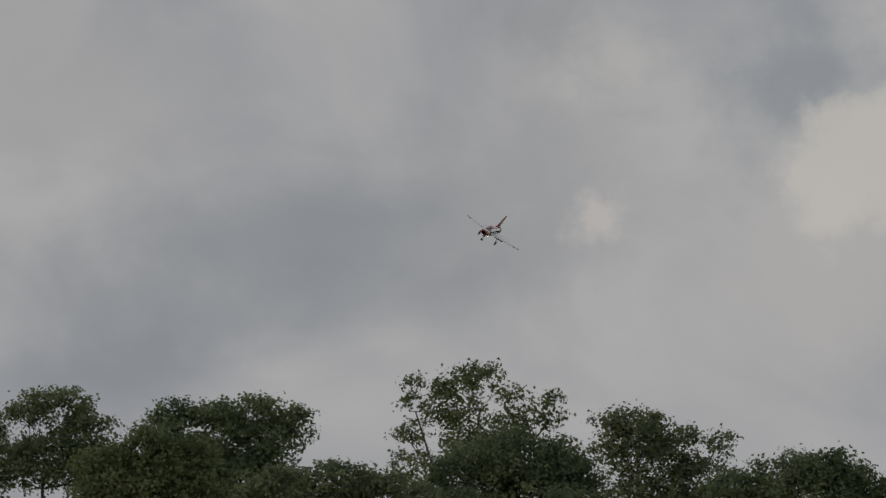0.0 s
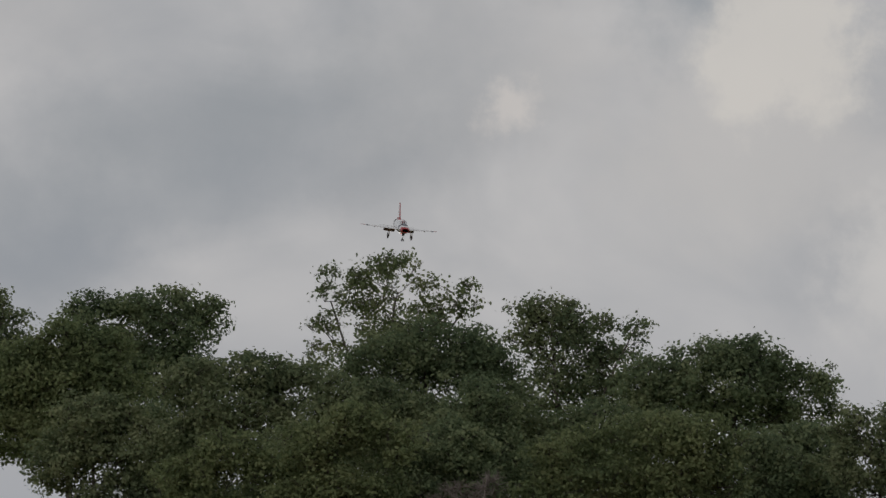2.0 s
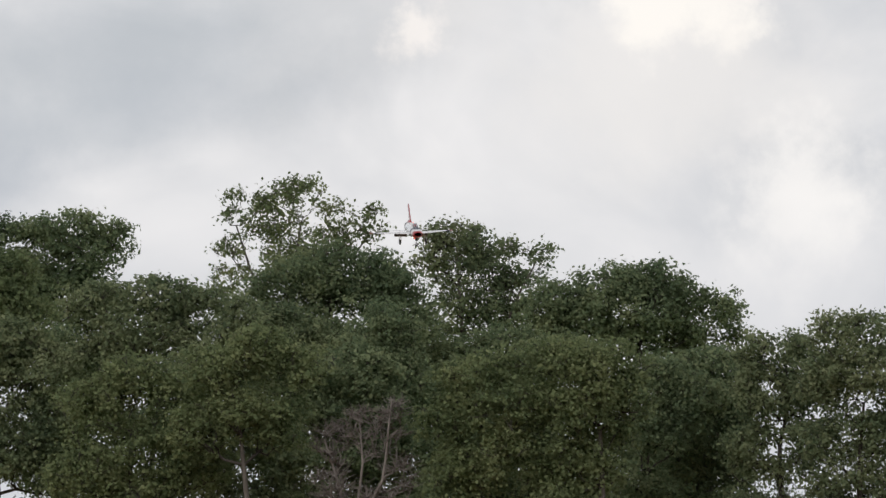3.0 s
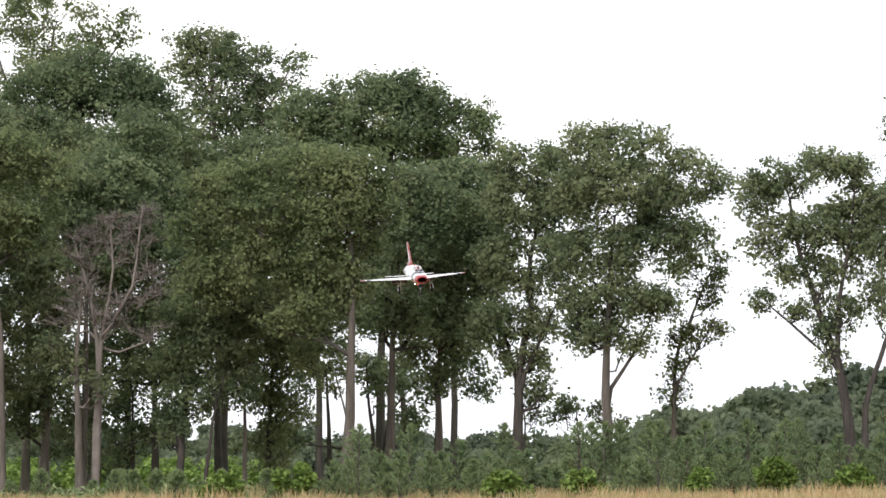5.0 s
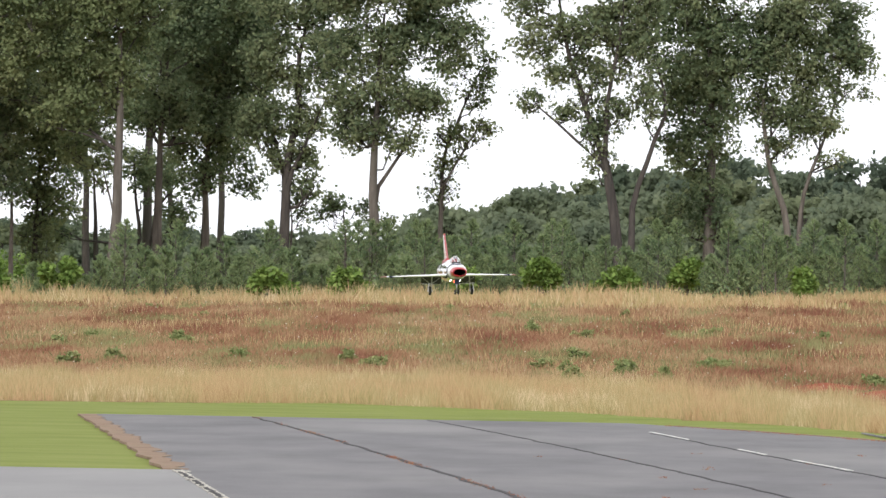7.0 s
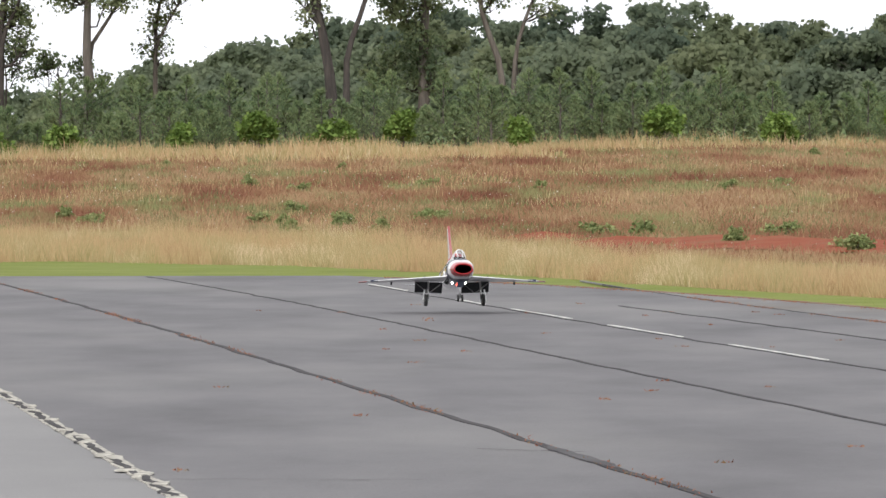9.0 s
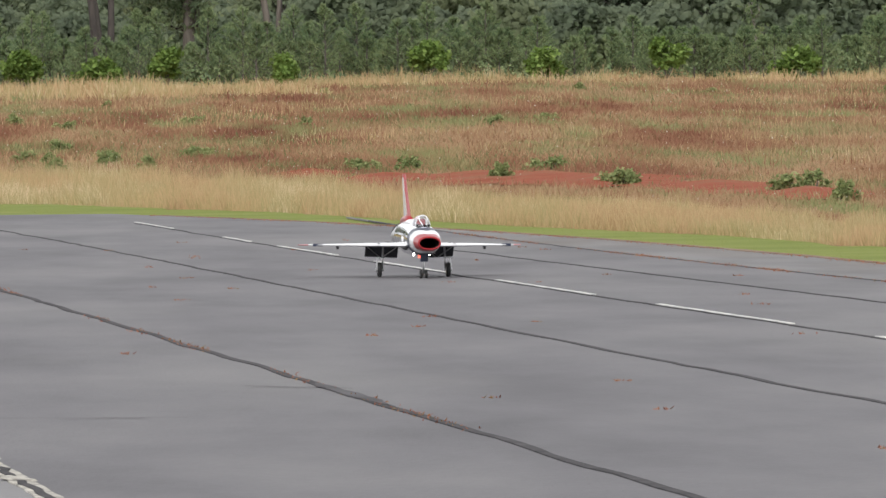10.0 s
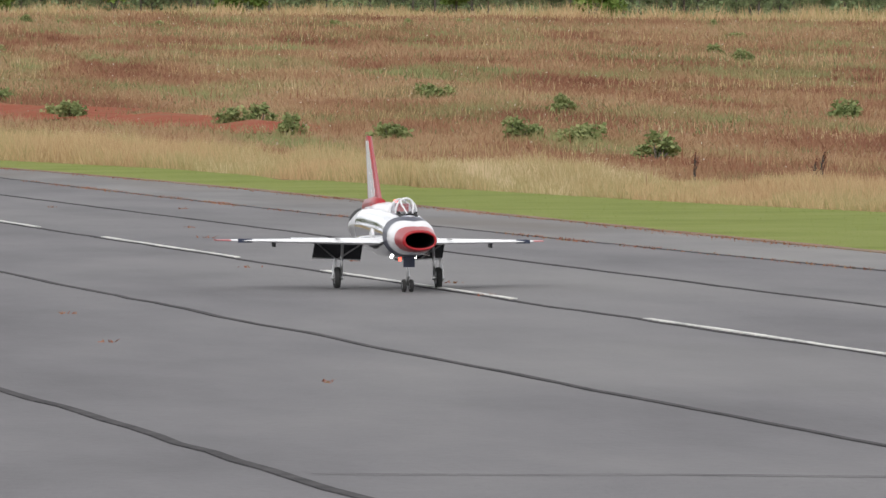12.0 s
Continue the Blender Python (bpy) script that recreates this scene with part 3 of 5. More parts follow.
    thing("green_growth", blade_mesh("green_growth", p, rng.uniform(0.06, 0.20, k) * np.clip(p[:, 1] / 220, 0.5, 1.2), rng.uniform(0.015, 0.035, k) * np.clip(p[:, 1] / 220, 0.4, 1.7), DULL_GREEN, rng, 0.5),
          "dull green growth drifting through the dry meadow", "weeds", kind="stuff")
    # pale flower heads and seed tufts
    p = scatter(2600, 14.0, 330.0, 1.3)
    p[:, 2] += rng.uniform(0.12, 0.34, len(p))
    thing("flower_heads", leaf_mesh("flower_heads", p, rng.uniform(0.015, 0.035, len(p)) * np.clip(p[:, 1] / 200, 0.6, 1.5), STRAW_TUFT, rng, 0.1, 1.0), "small whitish flower heads over the meadow", "flowers", kind="stuff")
    # paler grass along the crest in front of the pines
    p = scatter(36000, 200.0, 400.0, 0.35)
    p = p[p[:, 1] > 375]
    k = len(p)
    thing("crest_grass", blade_mesh("crest_grass", p, rng.uniform(0.2, 0.6, k) * np.clip(1.0 + 1.5 * np.array([noise.noise((x * 0.25, y * 0.05, 2.2)) + 0.6 * noise.noise((x * 1.1, y * 0.2, 5.2)) for x, y in p[:, :2]]), 0.3, 2.2), rng.uniform(0.04, 0.08, k), STRAW, rng, 0.3),
          "pale dry grass on the crest below the pines", "grass", kind="stuff")
    a, q = np.radians(rng.uniform(-7.5, 11.0, 36000)), rng.uniform(410, 438, 36000)
    x, y = q * np.sin(a), q * np.cos(a)
    swell = np.array([noise.noise((u * 0.22, v * 0.05, 9.2)) + 0.6 * noise.noise((u * 1.0, v * 0.2, 4.4)) for u, v in zip(x, y)])
    thing("bank_grass", blade_mesh("bank_grass", np.stack([x, y, rise(x, y)], 1), rng.uniform(0.15, 0.55, len(x)) * np.clip(1.0 + 1.3 * swell, 0.25, 2.0), rng.uniform(0.03, 0.07, len(x)), STRAW, rng, 0.35),
          "uneven dry grass on the bank before the pines", "grass", kind="stuff")
    a, q = np.radians(rng.uniform(-7.5, 11.0, 70000)), rng.uniform(426, 446, 70000)
    x, y = q * np.sin(a), q * np.cos(a)
    swell = np.array([noise.noise((u * 0.3, v * 0.06, 3.3)) + 0.6 * noise.noise((u * 1.2, v * 0.2, 8.8)) for u, v in zip(x, y)])
    p = np.stack([x, y, rise(x, y) + rng.random(len(x)) * np.clip(0.55 + 0.9 * swell, 0.08, 1.4)], 1)
    thing("undergrowth", leaf_mesh("undergrowth", p, rng.uniform(0.10, 0.24, len(p)), NEEDLE, rng, 0.2, 0.6), "low green undergrowth at the feet of the pines", "undergrowth", kind="stuff")


def clay_patch(x, y, rx, ry, seed):
    v, n = [(x, y + ry * 0.3, float(rise(x, y)) + 0.15)], 28
    for i in range(n):
        a = 2 * math.pi * i / n
        q = 1 + 0.5 * noise.noise((math.cos(a) * 2, math.sin(a) * 2, seed))
        px, py = x + rx * q * math.cos(a), y + ry * q * math.sin(a)
        v.append((px, py, float(rise(px, py)) + 0.02))
    thing("clay_patch", mesh("clay_patch", v, [(0, 1 + i, 1 + (i + 1) % n) for i in range(n)], CLAY, True), "bare patch of red clay in the meadow", "bare soil",
          group="clay patches")


def build_far_field():
    v, f, rr = [], [], (452, 480, 520, 600, 700, 850, 1000, 1300, 1800)
    az = np.radians(np.arange(-16, 16.1, 1.0))
    for r in rr:
        x, y = r * np.sin(az), r * np.cos(az)
        v += list(zip(x, y, rise(x, y) + 0.10))
    n = len(az)
    for i in range(len(rr) - 1):
        for j in range(n - 1):
            f.append((i * n + j, i * n + j + 1, (i + 1) * n + j + 1, (i + 1) * n + j))
    thing("far_pasture", mesh("far_pasture", v, [q[::-1] for q in f], LAWN, True), "green pasture beyond the line of trees", "pasture", kind="structure")


build_ground()
build_far_field()
build_runway()
build_grass()
for i, (x, y, rx, ry) in enumerate(CLAY_SPOTS):
    clay_patch(x, y, rx * 0.85, ry * 0.6, i)


# ---------------------------------------------------------------- plants
def crown_points(rng, clumps, per, shell=0.35, bunch=8, spread=0.17):
    """Leaf places and the way each leaf faces: bunches of leaves at the twig ends round each clump, thinner below."""
    out, away = [], []
    for c, r in clumps:
        n = max(3, int(per * r[0] ** 2 / bunch))
        d = rng.normal(size=(n, 3))
        d[:, 2] += 0.35
        d /= np.linalg.norm(d, axis=1)[:, None]
        q = shell + (1.05 - shell) * rng.random(n) ** 0.6
        ends = np.asarray(c) + d * q[:, None] * np.asarray(r)
        k = rng.integers(bunch // 2, bunch + bunch // 2, n)
        wide = np.repeat(rng.uniform(0.6, 1.5, n) * spread, k)[:, None]
        out.append(np.repeat(ends, k, axis=0) + rng.normal(size=(k.sum(), 3)) * wide * np.array([1, 1, 0.7]))
        away.append(np.repeat(d, k, axis=0))
    return np.concatenate(out), np.concatenate(away)


def tree(x, y, stems, lobes, leaves, bark, girth, label, seed, dens=1.0, clump=0.85, bare=False, leaf=0.185):
    """A broadleaf tree. stems: lines of (sideways, height) from the root; lobes: the crown's masses as (sideways, height, half width, half height).
    Limbs reach from the stems to the masses and on to each clump of leaves."""
    rng = np.random.default_rng(seed)
    ob = thing("dead_tree" if bare else "tree", None, label, "tree", group="trees behind the meadow")
    ob.matrix_world = pose(x, y, float(rise(x, y)) - 0.05)
    limbs, nodes = Soup(), []
    low = min(c[1] - c[3] for c in lobes)
    for i, line in enumerate(stems):
        trunk = Soup()
        n, pts, rad = 12, [], []
        hs = [p[1] for p in line]
        far = rng.uniform(-0.5, 0.5) if i else 0.0
        for k in range(n):
            u = k / (n - 1)
            h = hs[-1] * u
            w = 0.10 * min(1.0, h / 3.0)
            pts.append((float(np.interp(h, hs, [p[0] for p in line])) + w * noise.noise((h * 0.5, seed * 1.7 + i, 0)), far * u * 2 + w * noise.noise((h * 0.5, seed * 2.3, 7 + i)), h))
            rad.append(girth * (0.72 if i else 1.0) * (1.12 - 0.9 * u) * (1.35 if k == 0 else 1.0))
        trunk.tube(pts, rad, 9)
        part("trunk", trunk.done("trunk", bark, True), ob)
        nodes += [(np.array(p), r) for p, r in zip(pts, rad) if p[2] > min(low, hs[-1] * 0.55) * 0.8]

    def limb(c, most, bend):
        p0, r0 = min(nodes, key=lambda q: np.linalg.norm(q[0] - c) + max(0, q[0][2] - c[2] + 0.5) * 2.0)
        mid1 = p0 * 0.62 + c * 0.38 + rng.normal(size=3) * bend - np.array([0, 0, bend * 0.6])
        mid2 = p0 * 0.28 + c * 0.72 + rng.normal(size=3) * bend
        r1 = min(r0 * 0.7, most)
        limbs.tube([p0, mid1, mid2, c], [r1, r1 * 0.85, r1 * 0.66, max(0.012, r1 * 0.42)], 5)
        nodes.extend([(mid1, r1 * 0.85), (mid2, r1 * 0.68), (c, max(0.014, r1 * 0.45))])
        return mid2

    for lx, lz, rx, rz in sorted(lobes, key=lambda c: c[1]):
        limb(np.array([lx, rng.normal() * rx * 0.25, lz - rz * 0.3]), 0.10, 0.16)
    clumps = []
    for lx, lz, rx, rz in lobes:
        count = max(4, int(dens * 9.5 * rx * rz / clump ** 2))
        mid, half = np.array([lx, 0, lz]), np.array([rx * 1.12, rx * 0.95, rz * 1.14])
        for _ in range(count * 4):
            if count == 0:
                break
            d = rng.normal(size=3)
            d[2] += 0.25
            d /= np.linalg.norm(d)
            r = clump * rng.uniform(0.55, 1.15) * min(1.0, 0.55 + 0.35 * min(rx, rz))
            c = mid + d * np.maximum(half - r * 0.5, half * 0.3) * rng.uniform(0.25, 1.0) ** 0.5
            if all(np.linalg.norm(c - o) > 0.36 * r for o, _ in clumps):
                clumps.append((c, (r, r, r * rng.uniform(0.6, 0.85))))
                count -= 1
    twig = 0.022 if bare else 0.016
    for c, r in clumps:
        mid2 = limb(c, 0.05, 0.10)
        for _ in range(8 if bare else 4):
            d = rng.normal(size=3)
            d[2] = abs(d[2]) * 0.8 + 0.1
            d /= np.linalg.norm(d)
            e = c + d * np.array(r) * (1.5 if bare else 0.95)
            limbs.tube([mid2 if rng.random() < 0.5 else c, (c + e) / 2 + rng.normal(size=3) * 0.08, e], [twig, twig * 0.7, twig * 0.35], 4)
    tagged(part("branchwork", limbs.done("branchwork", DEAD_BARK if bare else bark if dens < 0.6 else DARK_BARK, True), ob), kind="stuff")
    if not bare:
        pts, away = crown_points(rng, clumps, 250 if dens > 0.7 else 200)
        part("crown", leaf_mesh("crown", pts, rng.uniform(0.6, 1.35, len(pts)) * leaf, leaves, rng, 0.25, 0.72, away), ob)
    return ob


def bush(name, radius, height, count, leaf, leaves, label, category, seed, group):
    """A low leafy plant: stems and single leaves."""
    rng = np.random.default_rng(seed)
    ob = thing(name, None, label, category, group=group)
    stems, clumps = Soup(), []
    for i in range(9):
        a, q = rng.uniform(0, 6.28), math.sqrt(rng.random()) * radius * 0.8
        z = height * rng.uniform(0.35, 0.8) * (1.1 - 0.5 * q / radius)
        c = np.array([q * math.cos(a), q * math.sin(a), z])
        stems.tube([(0, 0, 0), (c[0] * 0.4, c[1] * 0.4, z * 0.5), c], [0.02, 0.014, 0.006], 4)
        r = radius * rng.uniform(0.32, 0.5)
        clumps.append((c, (r, r, min(r * 0.9, height * 0.35))))
    part("stems", stems.done("stems", BARK), ob)
    pts = np.concatenate([c + (lambda d: d / np.linalg.norm(d, axis=1)[:, None])(rng.normal(size=(count // 9, 3))) * (0.4 + 0.6 * rng.random((count // 9, 1))) * np.asarray(r) for c, r in clumps])
    pts[:, 2] = np.maximum(pts[:, 2], 0.02)
    part("foliage", leaf_mesh("foliage", pts, rng.uniform(0.6, 1.3, len(pts)) * leaf, leaves, rng), ob)
    return ob


def pine(height, seed):
    """A young pine: a leader, whorls of rising shoots and needles along them."""
    rng = np.random.default_rng(seed)
    ob = thing("young_pine", None, "bushy young green pine at the meadow's far edge", "pine", group="young pines along the meadow")
    wood, needles = Soup(), []
    wood.tube([(0, 0, 0), (0.02, 0, height * 0.5), (0, 0.02, height)], [0.05, 0.03, 0.01], 5)
    for i in range(46):
        u = (i + rng.random()) / 46
        z = height * (0.06 + 0.92 * u)
        reach = height * 0.34 * (1 - u) ** 0.8 + 0.06
        a = rng.uniform(0, 6.28)
        end = np.array([math.cos(a) * reach, math.sin(a) * reach, min(height * 1.03, z + reach * 0.75)])
        p0 = np.array([0, 0, z])
        wood.tube([p0, (p0 + end) / 2 - np.array([0, 0, 0.03]), end], [0.014, 0.01, 0.005], 4)
        for w in np.linspace(0.2, 1.0, 6):
            needles.append((p0 + (end - p0) * w, (end - p0) / np.linalg.norm(end - p0)))
    part("trunk", wood.done("trunk", BARK), ob)
    c = np.repeat(np.array([n[0] for n in needles]), 10, axis=0)
    d = np.repeat(np.array([n[1] for n in needles]), 10, axis=0)
    n = len(c)
    way = d * 0.6 + rng.normal(size=(n, 3)) * 0.55 + np.array([0, 0, 0.35])
    way /= np.linalg.norm(way, axis=1)[:, None]
    side = np.cross(way, rng.normal(size=(n, 3)))
    side /= np.linalg.norm(side, axis=1)[:, None]
    ln = rng.uniform(0.12, 0.24, (n, 1))
    tri = np.stack([c - side * 0.022, c + side * 0.022, c + way * ln], 1)
    part("needles", mesh("needles", tri.reshape(-1, 3), np.arange(3 * n).reshape(-1, 3), NEEDLE), ob)
    return ob


def wood_tree(height, radius, seed, mat):
    """A tree of the far woods, leafy down to the ground."""
    rng = np.random.default_rng(seed)
    ob = thing("woodland_tree", None, "full green broadleaf tree of the distant woods", "tree", group="far woods")
    trunk, clumps = Soup(), []
    trunk.tube([(0, 0, 0), (0.1, 0, height * 0.5), (0, 0, height * 0.85)], [0.25, 0.16, 0.05], 6)
    for i in range(58):
        u = rng.random()
        r = rng.uniform(0.8, 1.6)
        z = height * (0.10 + 0.90 * u) - r * 0.7 * u
        wide = radius * (math.sin(math.pi * (0.16 + 0.74 * u)) ** 0.8)
        a, q = rng.uniform(0, 6.28), math.sqrt(rng.uniform(0.15, 1))
        c = np.array([wide * q * math.cos(a), wide * q * math.sin(a), max(r * 0.5, z)])
        trunk.tube([(0, 0, z * 0.75), c], [0.06, 0.02], 4)
        clumps.append((c, (r, r, r * 0.75)))
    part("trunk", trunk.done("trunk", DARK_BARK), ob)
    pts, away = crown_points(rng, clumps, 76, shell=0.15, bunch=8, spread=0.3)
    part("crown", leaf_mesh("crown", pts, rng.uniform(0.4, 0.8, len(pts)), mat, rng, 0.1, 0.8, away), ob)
    return ob


def place(made, spots):
    """The first spot takes the made thing, the others copies of it."""
    for i, m in enumerate(spots):
        if i == 0:
            made.matrix_basis = m
        else:
            copy_thing(made, m)


def on_land(x, y, turn=0.0):
    return pose(x, y, float(rise(x, y)) - 0.02, 0, 0, turn)


# the tall trees
PALE = "tall broadleaf tree with airy thinning crown, sky showing through"
DENSE = "tall dense dark green broadleaf tree"
OLD = "olive-green oak with pale grey trunk and full crown"
GREY = "dark-trunked oak with open spreading crown"
tree(-37.4, 492, (((0.0, 0.0), (-0.07, 9.27), (-0.17, 19.7), (0.41, 23.65)), ((0.0, 0.0), (0.09, 14.91), (-2.28, 21.7), (-2.84, 23.68)), ((0.0, 0.0), (0.38, 16.31), (2.53, 21.66), (3.8, 23.34))),
     ((0.4, 24.8, 2.1, 1.3), (-2.3, 24.4, 1.3, 1.2), (-0.9, 22.8, 2.1, 1.3), (3.8, 23.6, 0.9, 1.1), (2.0, 23.5, 1.3, 1.3), (-3.6, 22.4, 1.2, 0.7), (-3.0, 20.9, 1.3, 1.1), (1.7, 21.9, 1.7, 1.0)),
     OLIVE, BARK, 0.25, PALE, 1, 0.5, 0.6)
tree(-33.4, 470, (((0.0, 0.0), (-0.07, 8.81), (-0.44, 16.9), (-0.69, 19.59)),),
     ((-0.8, 20.3, 3.1, 1.4), (-3.0, 19.3, 1.6, 1.5), (2.1, 19.8, 1.7, 1.5), (0.1, 18.0, 3.2, 1.9), (3.1, 17.9, 1.5, 1.9), (-2.3, 17.2, 2.1, 1.6), (0.6, 15.8, 3.0, 1.6), (2.8, 15.5, 1.6, 1.6), (0.4, 13.7, 2.4, 1.6)),
     DEEP, DARK_BARK, 0.26, DENSE, 2, 1.0, 0.95)
tree(-28.4, 490, (((0.0, 0.0), (-0.06, 9.14), (-0.45, 17.0), (-0.7, 22.34)), ((0.0, 0.0), (0.25, 14.75), (2.1, 19.23), (3.23, 21.46))),
     ((-0.7, 22.8, 1.6, 0.9), (1.3, 21.9, 1.6, 1.1), (3.5, 21.7, 0.8, 0.8), (-2.1, 22.1, 1.3, 1.3), (-0.1, 20.6, 2.4, 1.3), (2.4, 20.1, 1.7, 1.4), (-1.0, 18.7, 2.2, 1.4), (1.5, 18.4, 1.7, 1.4), (-0.4, 22.3, 1.7, 1.1)),
     OAK, BARK, 0.22, PALE, 3, 0.69, 0.7)
tree(-20.0, 476, (((0.0, 0.0), (0.08, 8.76), (0.4, 16.12), (0.96, 19.66)),),
     ((1.0, 19.8, 1.5, 1.1), (-0.9, 19.5, 2.4, 1.1), (-2.9, 18.9, 2.0, 1.3), (2.9, 19.1, 1.5, 1.1), (0.1, 18.3, 3.0, 1.3), (-4.0, 17.8, 1.6, 1.1), (-2.1, 17.2, 2.2, 1.0), (4.5, 18.5, 1.0, 0.9), (1.5, 17.2, 2.2, 1.1)),
     DEEP, DARK_BARK, 0.24, DENSE, 4, 1.0, 0.95)
tree(-16.5, 478, (((0.0, 0.0), (-0.05, 8.76), (-0.15, 15.6), (0.14, 17.51)),),
     ((-0.7, 17.9, 1.5, 1.0), (1.2, 17.6, 1.0, 1.0), (1.7, 18.9, 0.5, 0.7), (0.1, 16.7, 1.9, 1.0), (-1.2, 16.2, 1.6, 1.1)),
     OAK, DARK_BARK, 0.18, DENSE, 5, 0.65, 0.7)
tree(-20.1, 440, (((0.0, 0.0), (0.29, 4.17), (0.32, 8.2), (0.34, 11.72), (-0.78, 14.5)),),
     ((-2.0, 14.9, 2.6, 1.1), (0.5, 14.7, 2.0, 1.1), (-5.3, 14.2, 1.9, 1.2), (-6.5, 12.1, 1.3, 1.4), (-3.6, 12.8, 2.8, 1.4), (-0.5, 12.7, 2.5, 1.6), (-4.3, 10.5, 2.8, 1.4), (-1.1, 10.5, 2.0, 1.3), (-5.9, 9.7, 1.5, 1.4), (1.5, 13.2, 1.3, 1.4), (-2.3, 8.5, 1.8, 1.1), (0.2, 9.5, 1.3, 1.0)),
     OLIVE, BARK, 0.26, OLD, 6, 0.95, 0.85)
tree(-18.4, 449, (((0.0, 0.0), (0.03, 4.07), (0.07, 7.15), (0.38, 11.0)),),
     ((0.9, 14.1, 1.5, 1.3), (2.2, 13.1, 1.8, 1.5), (0.9, 11.8, 1.5, 1.5), (0.4, 9.2, 1.2, 1.2), (-0.4, 8.2, 0.9, 0.8), (1.2, 7.9, 1.0, 0.9)),
     DEEP, BARK, 0.24, OLD, 7, 0.9, 0.85)
tree(-16.3, 452, (((0.0, 0.0), (-0.02, 4.07), (0.02, 7.43), (0.77, 11.05)),),
     ((0.8, 14.2, 1.8, 1.4), (2.1, 13.1, 1.5, 1.5), (1.0, 11.3, 2.3, 1.7), (-0.3, 9.8, 1.5, 1.4), (1.8, 9.5, 1.5, 1.5), (0.8, 7.9, 1.8, 1.3), (0.3, 5.9, 1.2, 0.9), (-0.8, 6.9, 1.0, 0.8)),
     DEEP, BARK, 0.19, DENSE, 8, 0.95, 0.85)
tree(-12.6, 446, (((0.0, 0.0), (0.11, 4.52), (0.23, 6.56), (0.73, 8.34), (0.59, 10.9), (1.09, 13.45)), ((0.0, 0.0), (0.06, 5.54), (-0.67, 7.83), (-1.19, 9.1)), ((0.0, 0.0), (0.24, 5.54), (1.12, 7.33), (1.88, 9.11))),
     ((0.8, 15.0, 1.8, 1.2), (0.3, 13.2, 1.8, 1.4), (-0.7, 10.9, 1.4, 1.3), (1.9, 11.2, 1.3, 1.1), (-0.9, 7.8, 1.3, 1.4), (0.9, 8.1, 1.1, 1.0), (0.4, 6.3, 1.3, 1.0), (1.1, 5.0, 0.6, 0.8), (1.9, 13.2, 1.3, 1.3), (-0.5, 15.2, 1.0, 1.0), (1.1, 9.9, 1.3, 0.9)),
     OAK, DARK_BARK, 0.26, GREY, 9, 0.85, 0.75)
tree(-8.4, 442, (((0.0, 0.0), (-0.04, 4.44), (-0.07, 6.46), (0.04, 8.99), (0.27, 12.78)), ((0.0, 0.0), (0.01, 4.94), (1.06, 6.46), (1.81, 7.98))),
     ((-0.8, 15.9, 1.9, 1.0), (1.4, 15.8, 1.5, 1.0), (3.5, 14.9, 1.1, 0.9), (4.7, 14.1, 0.9, 1.0), (0.3, 14.0, 2.8, 1.5), (2.7, 13.3, 1.9, 1.4), (-1.5, 14.0, 1.3, 1.5), (-0.7, 11.3, 2.3, 1.4), (1.8, 11.3, 1.9, 1.5), (0.3, 9.0, 2.4, 1.3), (-1.6, 8.5, 1.1, 1.0), (2.3, 8.5, 1.1, 1.1), (3.8, 11.8, 1.0, 1.1), (-0.7, 7.5, 1.5, 0.9), (1.1, 7.2, 1.1, 0.8)),
     OAK, BARK, 0.25, GREY, 10, 0.8, 0.8)
tree(-5.5, 446, (((0.0, 0.0), (0.06, 3.89), (0.1, 6.44), (1.11, 9.0), (1.87, 10.78)), ((0.0, 0.0), (-0.02, 4.91), (1.12, 6.96), (1.88, 8.23))),
     ((2.0, 10.5, 0.6, 0.8), (1.5, 9.3, 0.8, 0.8), (0.7, 10.3, 0.8, 0.8), (0.6, 7.2, 1.0, 0.8), (1.9, 7.7, 0.6, 0.6), (0.4, 5.9, 0.8, 0.6), (-0.1, 4.9, 0.7, 0.6)),
     OLIVE, BARK, 0.13, 'slender pale tree with sparse light leaves', 11, 0.69, 0.5)
tree(2.7, 438, (((0.0, 0.0), (-0.41, 3.76), (-0.72, 5.76), (-1.53, 8.01), (-2.49, 10.51), (-3.0, 13.26)), ((0.0, 0.0), (-0.67, 5.76), (-2.48, 7.38), (-3.86, 8.5)), ((0.25, 0.0), (0.46, 4.52), (1.23, 7.02), (1.89, 8.52), (1.26, 11.27)), ((0.0, 0.0), (-0.85, 6.26), (-0.73, 8.76), (-0.24, 11.77), (-0.13, 13.77))),
     ((-2.1, 14.4, 2.1, 1.0), (-0.0, 14.3, 0.9, 1.1), (-4.4, 13.4, 1.1, 1.1), (-3.9, 11.3, 1.1, 1.1), (-2.1, 12.0, 1.8, 1.0), (-4.1, 8.7, 0.8, 0.6), (-0.5, 12.0, 1.3, 1.3), (-1.2, 6.8, 0.8, 1.3), (0.6, 10.8, 1.1, 1.5), (-1.5, 10.0, 1.1, 1.0), (-0.7, 8.3, 1.0, 0.9), (-2.5, 8.3, 0.9, 0.6), (0.9, 8.8, 0.8, 0.9), (0.8, 12.8, 1.0, 1.1), (-3.2, 9.8, 1.0, 0.7)),
     OAK, DARK_BARK, 0.24, 'forked oak with two dark stems and open crown', 12, 0.85, 0.68)
